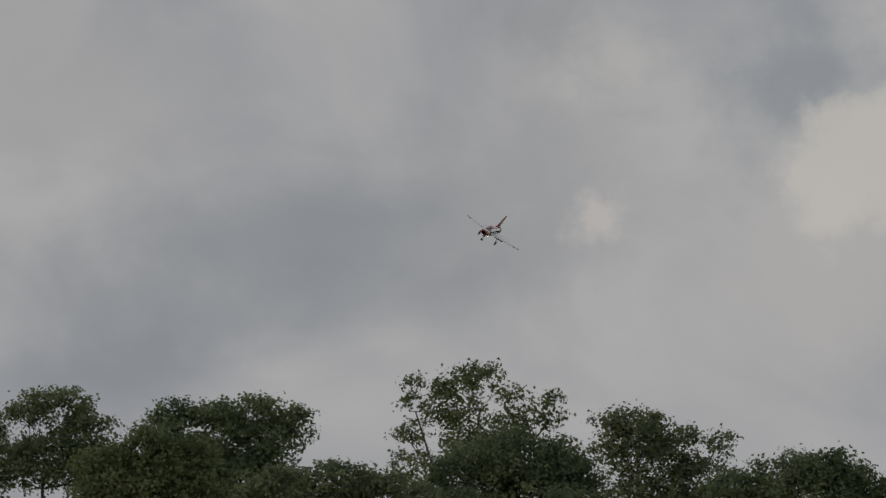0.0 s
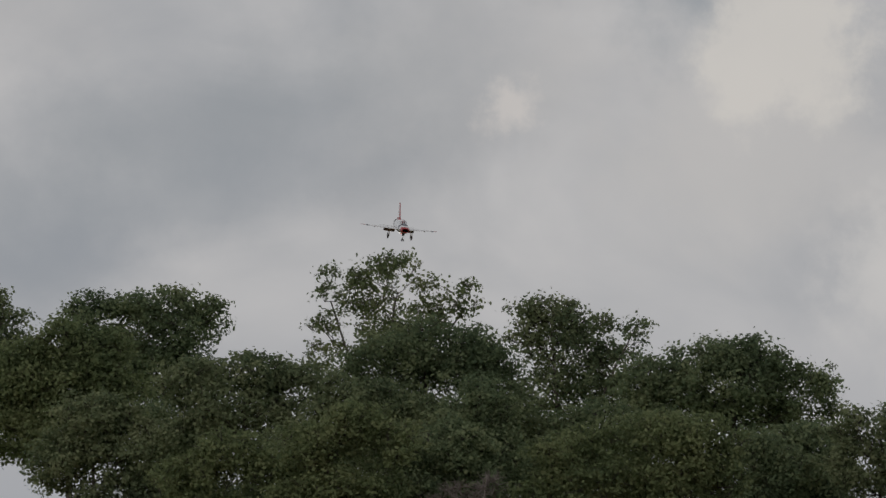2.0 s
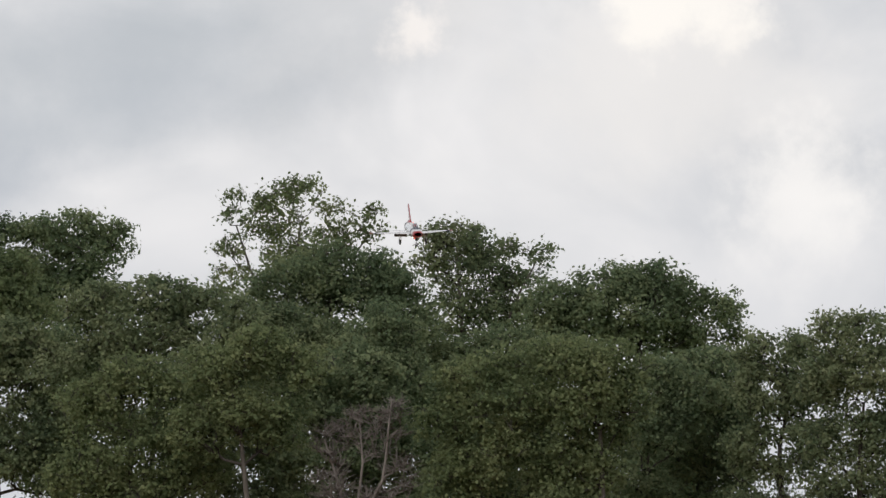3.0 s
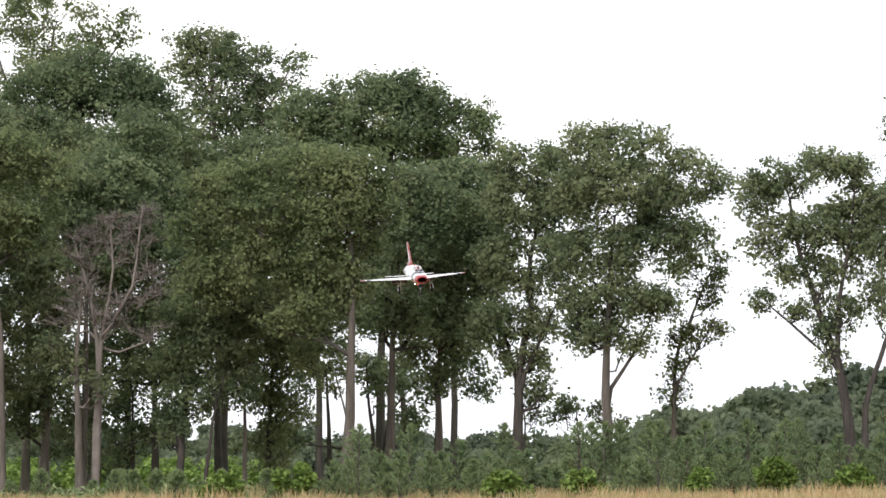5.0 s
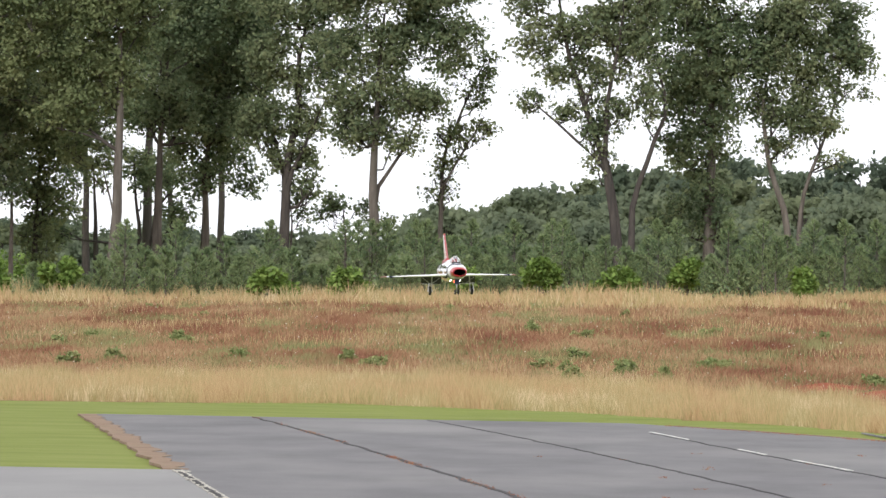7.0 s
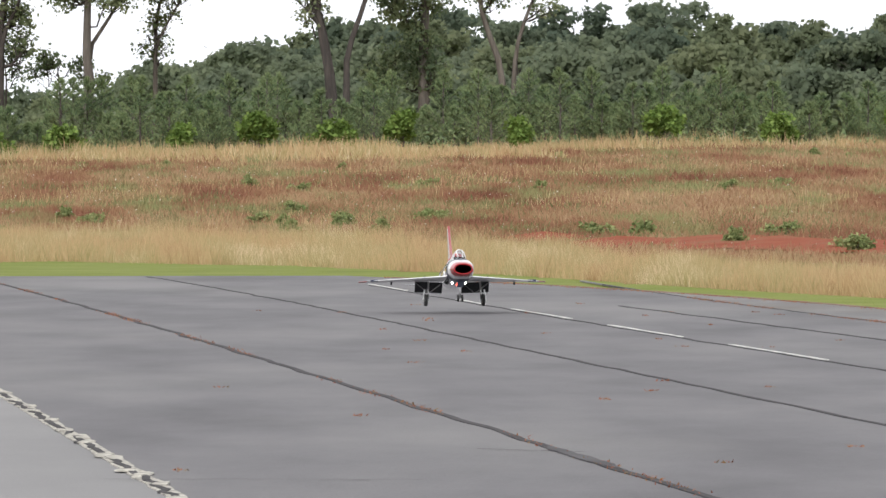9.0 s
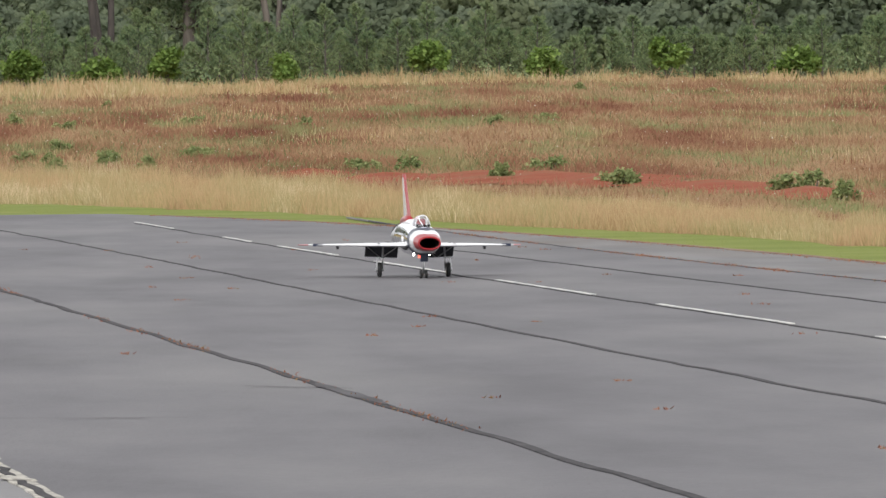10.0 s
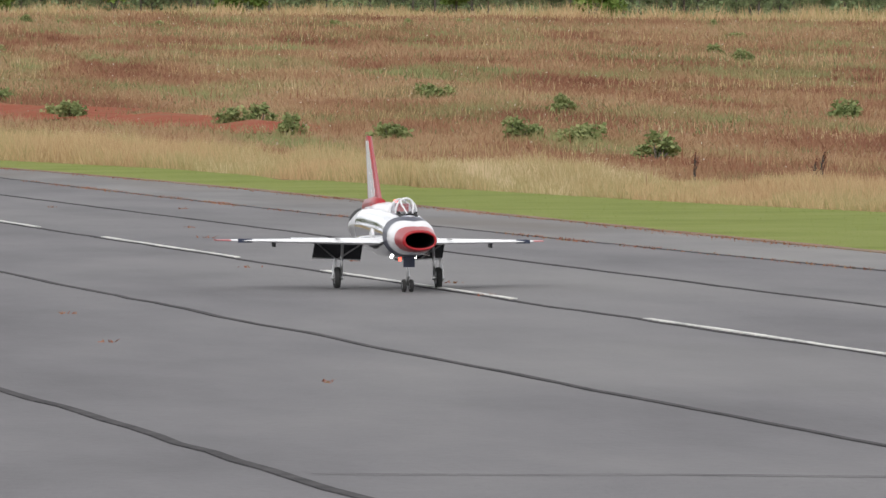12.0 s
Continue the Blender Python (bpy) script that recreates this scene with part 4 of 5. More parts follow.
tree(6.6, 445, (((0.0, 0.0), (0.0, 4.14), (0.08, 6.69), (-0.03, 10.24), (-0.22, 13.8)),),
     ((-0.9, 15.8, 1.8, 2.0), (0.5, 14.1, 2.4, 2.0), (-1.3, 12.8, 1.9, 1.8), (0.7, 11.3, 2.2, 1.8), (-1.0, 10.2, 1.9, 1.5), (-0.3, 8.5, 2.1, 1.4), (-0.5, 6.7, 1.8, 1.3), (-0.2, 4.9, 1.2, 1.1), (-1.6, 3.6, 0.9, 1.1), (0.1, 3.4, 1.1, 1.0)),
     DEEP, BARK, 0.27, 'tall narrow oak leafy low down its grey trunk', 13, 0.85, 0.85)
tree(10.5, 445, (((0.0, 0.0), (-0.48, 3.88), (-1.28, 6.16), (-1.58, 8.7), (-1.12, 11.25)), ((0.15, 0.0), (0.23, 4.41), (0.81, 6.2), (1.53, 8.24), (1.95, 10.54))),
     ((-0.3, 10.8, 1.9, 1.3), (1.7, 11.0, 1.4, 1.3), (2.8, 10.6, 0.7, 1.0), (1.0, 9.5, 1.4, 1.1), (2.2, 9.3, 1.1, 0.5), (-1.1, 8.7, 1.1, 1.3), (0.6, 13.1, 2.0, 1.4), (-0.8, 6.9, 1.0, 0.6), (1.2, 7.7, 1.0, 0.8), (2.2, 12.6, 1.0, 1.0), (1.8, 6.2, 1.0, 0.3), (-0.0, 8.0, 1.0, 1.0), (-0.6, 12.3, 1.3, 1.3)),
     OAK, BARK, 0.18, 'forked slim oak with open leafy crown', 14, 0.9, 0.75)
tree(-35.4, 440, (((0.0, 0.0), (-0.0, 6.91), (-0.45, 11.96), (-0.93, 14.49)),),
     ((0.1, 15.7, 1.8, 1.1), (-1.4, 14.7, 1.9, 1.3), (1.9, 14.7, 1.5, 1.2), (-0.7, 12.5, 2.4, 1.4), (1.6, 12.4, 1.5, 1.3), (-2.2, 12.0, 1.5, 1.3)),
     OLIVE, BARK, 0.22, OLD, 15, 0.9, 0.85)
tree(-41.4, 443, (((0.0, 0.0), (0.12, 7.01), (0.43, 12.08)), ((0.0, 0.0), (0.63, 7.51), (2.2, 10.54), (3.0, 14.08))),
     ((0.5, 14.6, 2.0, 1.2), (2.5, 13.8, 1.8, 1.3), (-1.1, 13.1, 2.0, 1.5), (1.2, 11.3, 2.5, 1.5), (-1.4, 10.3, 2.0, 1.5), (3.0, 10.5, 1.8, 1.3), (0.4, 8.8, 2.5, 1.5)),
     OLIVE, BARK, 0.22, OLD, 16, 0.85, 0.85)
tree(-41.2, 455, (((0.0, 0.0), (0.02, 9.71), (-0.15, 17.55)),),
     ((0.1, 18.6, 2.5, 1.0), (-2.4, 18.1, 1.7, 1.2), (2.3, 17.8, 1.3, 1.2), (-0.3, 16.8, 3.1, 1.4), (-2.1, 15.5, 2.3, 1.4), (1.8, 15.4, 1.8, 1.3)),
     OAK, BARK, 0.22, DENSE, 17, 1.0, 0.9)
tree(-48.4, 488, (((0.0, 0.0), (0.16, 10.51), (0.14, 21.72)),),
     ((-0.1, 23.4, 2.5, 0.8), (1.0, 23.8, 0.8, 0.5), (2.3, 22.8, 1.1, 1.1), (-1.4, 23.1, 1.4, 0.8), (0.3, 21.7, 2.9, 1.4), (0.3, 19.8, 3.1, 1.7), (-2.0, 20.6, 1.7, 1.7), (-3.4, 23.2, 1.5, 0.8), (-3.9, 22.3, 1.4, 1.1)),
     DEEP, DARK_BARK, 0.26, DENSE, 18, 1.0, 0.95)
tree(-57.3, 476, (((0.0, 0.0), (-0.06, 11.87), (0.31, 21.18)), ((0.0, 0.0), (-0.35, 13.23), (-2.31, 20.09), (-2.73, 22.01))),
     ((1.0, 23.0, 2.0, 1.1), (-0.7, 22.7, 1.1, 0.8), (-2.6, 22.3, 1.2, 1.2), (-4.0, 21.3, 1.2, 1.0), (2.2, 21.7, 1.5, 1.2), (-2.0, 20.4, 2.2, 1.4), (0.4, 20.6, 2.4, 1.5), (-4.0, 19.3, 1.6, 1.4), (2.7, 20.1, 1.4, 1.4)),
     OAK, BARK, 0.24, PALE, 19, 0.72, 0.8)
tree(-50.2, 462, (((0.0, 0.0), (-0.05, 11.5), (-0.21, 19.47)),),
     ((-0.4, 20.4, 1.6, 1.1), (1.3, 19.7, 1.6, 1.3), (-1.7, 19.5, 1.3, 1.2), (-0.1, 18.4, 2.9, 1.6), (2.1, 17.6, 1.8, 1.6), (-2.5, 17.6, 1.6, 1.6), (-0.1, 16.0, 3.2, 1.6)),
     OLIVE, BARK, 0.22, OLD, 20, 0.95, 0.85)
tree(-63.3, 474, (((0.0, 0.0), (-0.08, 11.81), (0.16, 20.0)),),
     ((1.3, 20.0, 1.1, 0.9), (-0.4, 20.3, 1.6, 1.1), (0.2, 18.4, 2.4, 1.6), (2.4, 17.8, 2.2, 1.6), (-0.1, 15.9, 3.0, 1.9)),
     OAK, BARK, 0.22, DENSE, 21, 1.0, 0.9)
tree(-31.3, 441, (((0.0, 0.0), (0.18, 4.07), (0.16, 7.1), (-0.18, 9.37), (-0.95, 11.64)), ((0.0, 0.0), (0.21, 7.1), (0.83, 10.13), (0.69, 12.91)), ((0.0, 0.0), (0.34, 7.35), (1.72, 9.63), (2.2, 13.42))),
     ((-0.6, 11.4, 1.1, 1.4), (0.8, 11.9, 1.0, 1.4), (2.1, 12.2, 1.0, 1.4), (-0.6, 9.4, 1.1, 1.1), (2.5, 9.9, 1.0, 1.1), (1.0, 8.6, 1.5, 1.1), (-1.3, 8.1, 1.0, 0.9), (2.7, 7.6, 0.8, 0.6)),
     OAK, DEAD_BARK, 0.2, 'bare dead tree with pale branching twigs', 22, 0.7, 0.7, bare=True)
tree(-27.8, 445, (((0.0, 0.0), (0.24, 4.08), (0.27, 7.13)),),
     ((0.5, 8.7, 1.9, 1.4), (1.8, 9.7, 1.8, 1.4), (0.3, 6.6, 1.3, 1.3), (1.8, 7.1, 1.8, 1.5), (0.5, 4.8, 1.5, 1.1), (2.6, 5.4, 1.3, 1.1), (-0.2, 3.6, 0.9, 0.9), (3.1, 8.4, 1.3, 1.3)),
     DEEP, DARK_BARK, 0.2, 'low dark leafy oak under the taller trees', 23, 0.9, 0.8)
tree(-24.0, 449, (((0.0, 0.0), (0.11, 4.08), (0.22, 7.16)),),
     ((0.3, 8.2, 1.5, 1.3), (1.4, 9.2, 1.5, 1.5), (-0.2, 6.1, 1.3, 1.3), (0.4, 4.3, 1.3, 1.2), (1.1, 6.6, 1.0, 1.3), (0.1, 2.5, 1.0, 1.2)),
     OLIVE, DARK_BARK, 0.16, 'low olive leafy oak under the taller trees', 24, 0.85, 0.75)
tree(-20.0, 443, (((0.0, 0.0), (-0.07, 3.55), (-0.66, 6.08)),),
     ((-0.8, 8.4, 1.3, 1.1), (-0.3, 9.9, 1.3, 1.1), (-1.6, 6.6, 1.0, 1.0), (-0.8, 5.6, 0.9, 0.8), (0.7, 11.7, 1.3, 1.3)),
     OLIVE, BARK, 0.1, 'slender young oak under the taller trees', 25, 0.6, 0.7)
tree(-34.6, 454, (((0.0, 0.0), (0.23, 5.13), (0.34, 9.29)),),
     ((0.7, 15.0, 1.4, 1.0), (-0.9, 14.5, 1.8, 1.6), (0.4, 12.9, 1.6, 1.3), (-0.6, 11.1, 1.8, 1.6), (0.7, 8.8, 1.3, 1.3), (-0.3, 7.2, 1.6, 1.3), (0.2, 5.1, 1.0, 1.0), (-0.8, 4.1, 1.3, 1.6)),
     OAK, BARK, 0.22, OLD, 26, 0.8, 0.85)
tree(-31.3, 462, (((0.0, 0.0), (0.1, 6.28), (0.07, 12.1)),),
     ((0.3, 16.9, 1.8, 1.6), (-1.3, 15.3, 1.6, 1.6), (1.4, 14.8, 1.3, 1.6), (0.1, 13.2, 1.8, 1.6), (-0.2, 10.8, 1.8, 1.6), (1.1, 8.4, 1.3, 1.2), (-0.7, 6.8, 1.3, 1.1), (-0.2, 4.2, 0.9, 1.2), (-0.4, 1.8, 0.9, 0.9)),
     DEEP, DARK_BARK, 0.2, DENSE, 27, 0.8, 0.85)
tree(-31.9, 440, (((0.0, 0.0), (-0.02, 3.05), (-0.11, 6.58), (0.07, 9.6)),),
     ((-0.4, 6.1, 0.9, 0.9), (0.6, 5.1, 1.0, 0.8), (-0.9, 7.3, 1.0, 0.9)),
     OAK, BARK, 0.2, 'slender young oak under the taller trees', 28, 0.5, 0.7)
tree(-27.2, 466, (((0.0, 0.0), (-0.04, 6.87), (-0.07, 12.2)),),
     ((-0.1, 14.3, 2.4, 1.6), (1.5, 12.7, 2.1, 1.6), (-1.4, 12.7, 1.6, 1.6), (-0.1, 10.9, 2.1, 1.6), (2.6, 11.4, 1.6, 1.6)),
     DEEP, DARK_BARK, 0.2, 'dense leafy oak standing behind the front row', 29, 0.9, 0.9)
tree(-22.3, 464, (((0.0, 0.0), (-0.08, 5.23), (-0.32, 10.81)),),
     ((-0.3, 12.7, 2.1, 1.6), (-1.6, 10.5, 1.9, 1.6), (0.5, 10.0, 1.6, 1.5), (2.1, 9.0, 1.3, 1.3), (-0.6, 8.2, 1.2, 1.1)),
     OAK, DARK_BARK, 0.2, 'dense leafy oak standing behind the front row', 30, 0.8, 0.9)
tree(-18.0, 460, (((0.0, 0.0), (-0.29, 5.18), (-0.38, 8.33)),),
     ((-1.1, 11.2, 1.6, 1.6), (0.5, 12.0, 1.8, 1.6), (-1.8, 8.9, 1.1, 1.1), (0.0, 9.4, 1.6, 1.2), (-0.8, 6.2, 1.2, 0.9)),
     DEEP, DARK_BARK, 0.2, 'dense leafy oak standing behind the front row', 31, 0.8, 0.9)
tree(-21.5, 458, (((0.0, 0.0), (-0.18, 4.11), (-0.29, 6.21)),),
     ((-0.5, 7.5, 1.2, 1.0), (0.5, 6.7, 0.9, 0.8), (0.0, 8.8, 1.3, 1.2)),
     DEEP, DARK_BARK, 0.15, 'slender young oak under the taller trees', 32, 0.7, 0.75)
tree(-12.4, 452, (((0.0, 0.0), (0.04, 3.5), (-0.07, 4.79)),),
     ((0.6, 4.3, 0.7, 0.8), (0.1, 5.0, 0.6, 0.6)),
     DEEP, DARK_BARK, 0.08, 'slender young oak under the taller trees', 33, 0.6, 0.5)
tree(-10.0, 456, (((0.0, 0.0), (0.04, 2.95), (-0.09, 4.26)),),
     ((-0.2, 4.3, 1.0, 0.6), (0.9, 4.0, 0.7, 0.6), (-0.9, 4.0, 0.7, 0.5), (1.9, 3.5, 0.8, 0.5)),
     OAK, DARK_BARK, 0.09, 'slender young oak under the taller trees', 34, 0.7, 0.55)
tree(-24.9, 447, (((0.0, 0.0), (0.01, 4.07), (0.1, 6.63)),),
     ((-0.2, 8.4, 1.0, 1.1), (0.6, 9.2, 0.9, 1.1), (0.1, 6.1, 0.6, 0.6)),
     OAK, BARK, 0.12, 'slender young oak under the taller trees', 35, 0.6, 0.7)
tree(-26.6, 444, (((0.0, 0.0), (0.37, 3.56), (0.91, 5.85)),),
     ((1.0, 7.1, 1.0, 0.9), (0.4, 5.1, 0.6, 0.6)),
     DEEP, DARK_BARK, 0.11, 'slender young oak under the taller trees', 36, 0.6, 0.7)
tree(-48.2, 452, (((0.0, 0.0), (0.14, 9.76), (0.19, 14.95)),),
     ((0.2, 16.5, 2.1, 1.3), (1.8, 15.2, 2.1, 1.5), (-0.9, 14.4, 2.1, 1.5), (1.5, 12.6, 2.3, 1.5), (-0.4, 11.1, 2.3, 1.5), (2.5, 10.5, 1.8, 1.5)),
     OAK, BARK, 0.22, DENSE, 37, 1.0, 0.9)
tree(-50.4, 462, (((0.0, 0.0), (0.14, 9.98), (0.21, 16.62)),),
     ((0.8, 19.4, 1.3, 1.2), (-0.3, 18.0, 1.8, 1.3), (2.1, 18.2, 1.3, 1.1), (-1.9, 19.0, 1.8, 1.6), (-2.5, 16.4, 2.4, 1.8)),
     OLIVE, BARK, 0.22, OLD, 38, 1.0, 0.9)
tree(-36.2, 464, (((0.0, 0.0), (0.16, 9.83), (0.22, 15.15)),),
     ((0.2, 17.3, 2.0, 1.2), (-1.6, 17.8, 1.3, 1.2), (2.4, 16.4, 1.6, 1.3), (0.2, 15.1, 2.4, 1.3), (-2.2, 16.8, 1.3, 1.1)),
     OAK, BARK, 0.22, DENSE, 39, 1.0, 0.9)
tree(-32.9, 456, (((0.0, 0.0), (0.16, 9.61), (0.47, 13.27)),),
     ((1.3, 14.8, 1.8, 1.6), (-0.3, 13.3, 1.6, 1.4), (1.8, 12.7, 1.6, 1.6), (0.7, 11.2, 2.1, 1.3)),
     DEEP, BARK, 0.2, DENSE, 40, 0.9, 0.9)
tree(-46.4, 470, (((0.0, 0.0), (0.15, 10.1), (0.19, 13.87)),),
     ((-0.1, 16.6, 1.9, 1.3), (0.2, 14.4, 2.4, 1.6), (-0.6, 12.3, 2.4, 1.6), (1.0, 10.1, 2.4, 1.6)),
     DEEP, BARK, 0.2, DENSE, 41, 0.9, 0.95)
tree(49.1, 560, (((0.0, 0.0), (0.02, 3.18), (0.21, 5.75), (0.16, 8.32)),),
     ((1.1, 2.5, 0.9, 1.1), (-0.5, 5.1, 0.5, 0.6), (0.6, 6.7, 0.5, 0.6), (0.2, 8.0, 0.6, 0.6)),
     OLIVE, DEAD_BARK, 0.13, 'slender pale-stemmed tree before the far woods', 42, 0.5, 0.45)
tree(40.6, 560, (((0.0, 0.0), (-0.02, 2.2), (-0.32, 3.81)),),
     ((-0.3, 4.0, 0.6, 0.6), (0.7, 1.9, 0.6, 0.6), (-0.0, 2.8, 0.4, 0.4)),
     OLIVE, DEAD_BARK, 0.1, 'slender pale-stemmed tree before the far woods', 43, 0.5, 0.45)
tree(-37.9, 450, (((0.0, 0.0), (0.16, 3.34), (0.06, 9.78)),),
     ((-0.4, 14.4, 2.1, 1.5), (1.4, 12.4, 2.3, 1.5), (-0.5, 10.3, 2.3, 1.5), (1.9, 8.7, 2.1, 1.5), (0.0, 6.7, 2.1, 1.5), (-0.7, 4.6, 1.8, 1.5), (2.4, 5.9, 1.3, 1.3), (3.9, 10.0, 1.7, 1.4), (-3.0, 12.1, 2.3, 1.8), (-3.1, 8.5, 2.3, 1.8)),
     OAK, DARK_BARK, 0.15, OLD, 45, 0.85, 0.85)
tree(-29.7, 458, (((0.0, 0.0), (0.03, 3.3), (-0.2, 8.54)),),
     ((0.1, 11.2, 1.8, 1.6), (1.2, 8.8, 1.6, 1.6), (-1.3, 8.8, 1.6, 1.4), (-1.8, 12.2, 1.8, 1.6), (0.6, 6.4, 1.4, 1.3), (-3.9, 6.5, 1.3, 1.2), (-2.6, 10.7, 1.6, 1.3)),
     DEEP, DARK_BARK, 0.2, DENSE, 46, 0.85, 0.85)
tree(-27.3, 472, (((0.0, 0.0), (0.05, 6.08), (0.09, 13.64)),),
     ((-1.2, 16.1, 2.2, 1.3), (1.5, 16.5, 2.0, 1.2), (3.3, 15.4, 1.9, 1.3), (-2.3, 14.7, 1.6, 1.6), (0.1, 14.7, 2.4, 1.3), (5.0, 16.0, 1.6, 1.2)),
     DEEP, DARK_BARK, 0.2, DENSE, 47, 1.0, 0.9)
tree(-16.8, 464, (((0.0, 0.0), (0.04, 3.19), (0.07, 8.49)),),
     ((-0.7, 14.3, 1.6, 1.3), (0.9, 14.6, 1.6, 1.3), (2.2, 15.1, 1.3, 1.2), (0.1, 12.2, 2.1, 1.6), (1.7, 12.2, 1.3, 1.6), (-1.5, 11.2, 1.6, 1.6), (0.6, 9.6, 1.9, 1.6), (-1.0, 8.5, 1.3, 1.3)),
     DEEP, DARK_BARK, 0.2, DENSE, 48, 0.9, 0.9)
tree(-19.4, 456, (((0.0, 0.0), (-0.15, 3.56), (-0.42, 6.17)), ((0.0, 0.0), (0.63, 4.09), (1.93, 5.66))),
     ((-2.8, 5.6, 1.3, 1.0), (-0.4, 5.9, 1.0, 1.0), (0.6, 5.0, 1.2, 0.8), (2.2, 5.1, 1.2, 1.0), (3.8, 6.2, 1.2, 1.0), (4.8, 5.2, 0.8, 0.8), (-3.8, 3.5, 1.2, 1.3), (1.7, 3.6, 1.0, 0.8)),
     DEEP, DARK_BARK, 0.14, 'low dark leafy oak under the taller trees', 49, 0.69, 0.7)
tree(-30.7, 458, (((0.0, 0.0), (-0.02, 3.08), (-0.03, 5.17)),),
     ((-0.8, 5.2, 1.6, 1.2), (1.0, 6.2, 1.3, 1.2), (-2.4, 4.1, 1.3, 1.2), (-0.0, 3.1, 1.2, 1.0), (1.3, 3.6, 1.0, 1.0), (-3.4, 3.1, 1.2, 1.3), (-1.3, 1.8, 1.0, 0.9)),
     OAK, DARK_BARK, 0.14, 'low dark leafy oak under the taller trees', 50, 0.69, 0.7)

rng = random.Random(11)
kinds = [pine(h, 60 + i) for i, h in enumerate((1.9, 2.3, 2.8, 1.5, 3.5, 1.0))]
spots = [[] for _ in kinds]
for i in range(250):
    az = radians(-7.2 + 17.4 * (i + rng.random()) / 250)
    s = rng.uniform(425, 436)
    open_end = math.degrees(az) < -2.7
    if open_end and rng.random() < 0.45:
        continue
    spots[rng.choice((3, 5, 5, 3) if open_end else (0, 0, 1, 1, 1, 2, 2, 3, 4, 4))].append(on_land(s * math.sin(az), s * math.cos(az), rng.uniform(0, 360)))
for made, where in zip(kinds, spots):
    place(made, where)

# bright saplings among the pines
bright = [bush("sapling_bush", 1.1, 2.3, 1500, 0.22, BRIGHT, "bright fresh green bush among the young pines", "bush", 80, "bright bushes"),
          bush("sapling_bush", 1.2, 1.5, 1300, 0.22, BRIGHT, "bright fresh green bush among the young pines", "bush", 81, "bright bushes")]
low, tall = [], []
for az, s in ((-0.09, 424), (0.73, 424.5), (2.22, 424), (3.62, 424), (5.6, 424), (-2.9, 424), (8.2, 424)):
    tall.append(on_land(s * math.sin(radians(az)), s * math.cos(radians(az)), az * 77))
for az, s in ((-1.25, 424), (-0.55, 424), (0.35, 424), (1.4, 424), (2.9, 424), (4.4, 424), (6.4, 424), (-3.3, 424), (-1.7, 424)):
    low.append(on_land(s * math.sin(radians(az)), s * math.cos(radians(az)), az * 91))
place(bright[0], tall)
place(bright[1], low)

# weeds in the meadow
weeds = [bush("meadow_weed", 0.34, 0.40, 700, 0.075, SHRUB, "leafy green weed clump in the dry meadow", "weed", 90, "meadow weeds"),
         bush("meadow_weed", 0.26, 0.46, 600, 0.075, SHRUB, "leafy green weed clump in the dry meadow", "weed", 91, "meadow weeds"),
         bush("meadow_weed", 0.40, 0.38, 760, 0.075, SHRUB, "leafy green weed clump in the dry meadow", "weed", 92, "meadow weeds")]
W1 = ((-11.1, 223.7), (-10.3, 228.8), (-10.3, 268.3), (-7.6, 234.9), (-5.0, 231.9), (0.7, 285.0), (-0.8, 297.5), (2.2, 204.5), (3.5, 223.0), (1.5, 212.0), (0.3, 205.5), (-5.9, 208.4), (0.4, 239.0), (-13.8, 213.6), (-4.2, 225.0))
W2 = ((-0.4, 220.0), (1.4, 212.0), (6.3, 195.9), (7.2, 193.9), (8.2, 177.8), (9.6, 186.8), (9.7, 165.2), (-0.9, 305.5), (3.4, 221.5), (12.1, 263.7), (20.4, 374.9), (12.6, 137.9))
W3 = ((14.2, 135.8), (14.2, 119.7), (14.7, 132.2), (11.6, 154.1), (12.1, 154.5), (17.1, 178.7), (20.6, 149.1), (11.7, 144.5), (9.8, 167.2), (30.7, 241.1), (17.0, 156.1))
groups = [[], [], []]
for i, (x, y) in enumerate(W1 + W2 + W3):
    groups[i % 3].append(pose(x, y, float(rise(x, y)) - 0.10, 0, 0, i * 47))
for i in range(26):
    az, s = radians(rng.uniform(-4.2, 8.4)), rng.uniform(190, 400)
    groups[i % 3].append(pose(s * math.sin(az), s * math.cos(az), float(rise(s * math.sin(az), s * math.cos(az))) - 0.14, 0, 0, i * 31))
for made, where in zip(weeds, groups):
    place(made, where)

def dock_plant(height, seed):
    """A dried dock: one stem, side stems and rusty seed heads."""
    g = np.random.default_rng(seed)
    ob = thing("dock_plant", None, "dried brown dock plant with rusty seed heads", "weed", group="dried docks")
    stem, pts = Soup(), []
    stem.tube([(0, 0, 0), (0.02, 0, height * 0.5), (0.0, 0.02, height)], [0.012, 0.009, 0.004], 5)
    for k in range(7):
        z, a = height * g.uniform(0.35, 0.9), g.uniform(0, 6.28)
        end = np.array([math.cos(a) * 0.035, math.sin(a) * 0.035, z + 0.08])
        stem.tube([(0, 0, z), end], [0.006, 0.003], 4)
        pts.append(end + g.normal(size=(22, 3)) * np.array([0.010, 0.010, 0.022]))
    part("stem", stem.done("stem", DARK_BARK), ob)
    pts = np.concatenate(pts)
    part("seed_heads", leaf_mesh("seed_heads", pts, g.uniform(0.010, 0.022, len(pts)), DOCK, g), ob)
    return ob


docks = dock_plant(0.36, 95)
place(docks, [on_land(x, y, x * 40) for x, y in ((12.75, 104.0), (13.35, 99.0), (13.9, 102.5))])

# fresh green thicket behind the trunks
thicket = bush("thicket_bush", 2.6, 3.0, 3200, 0.30, BRIGHT, "rounded yellow-green thicket bush beyond the trees", "bush", 84, "thicket beyond the trees")
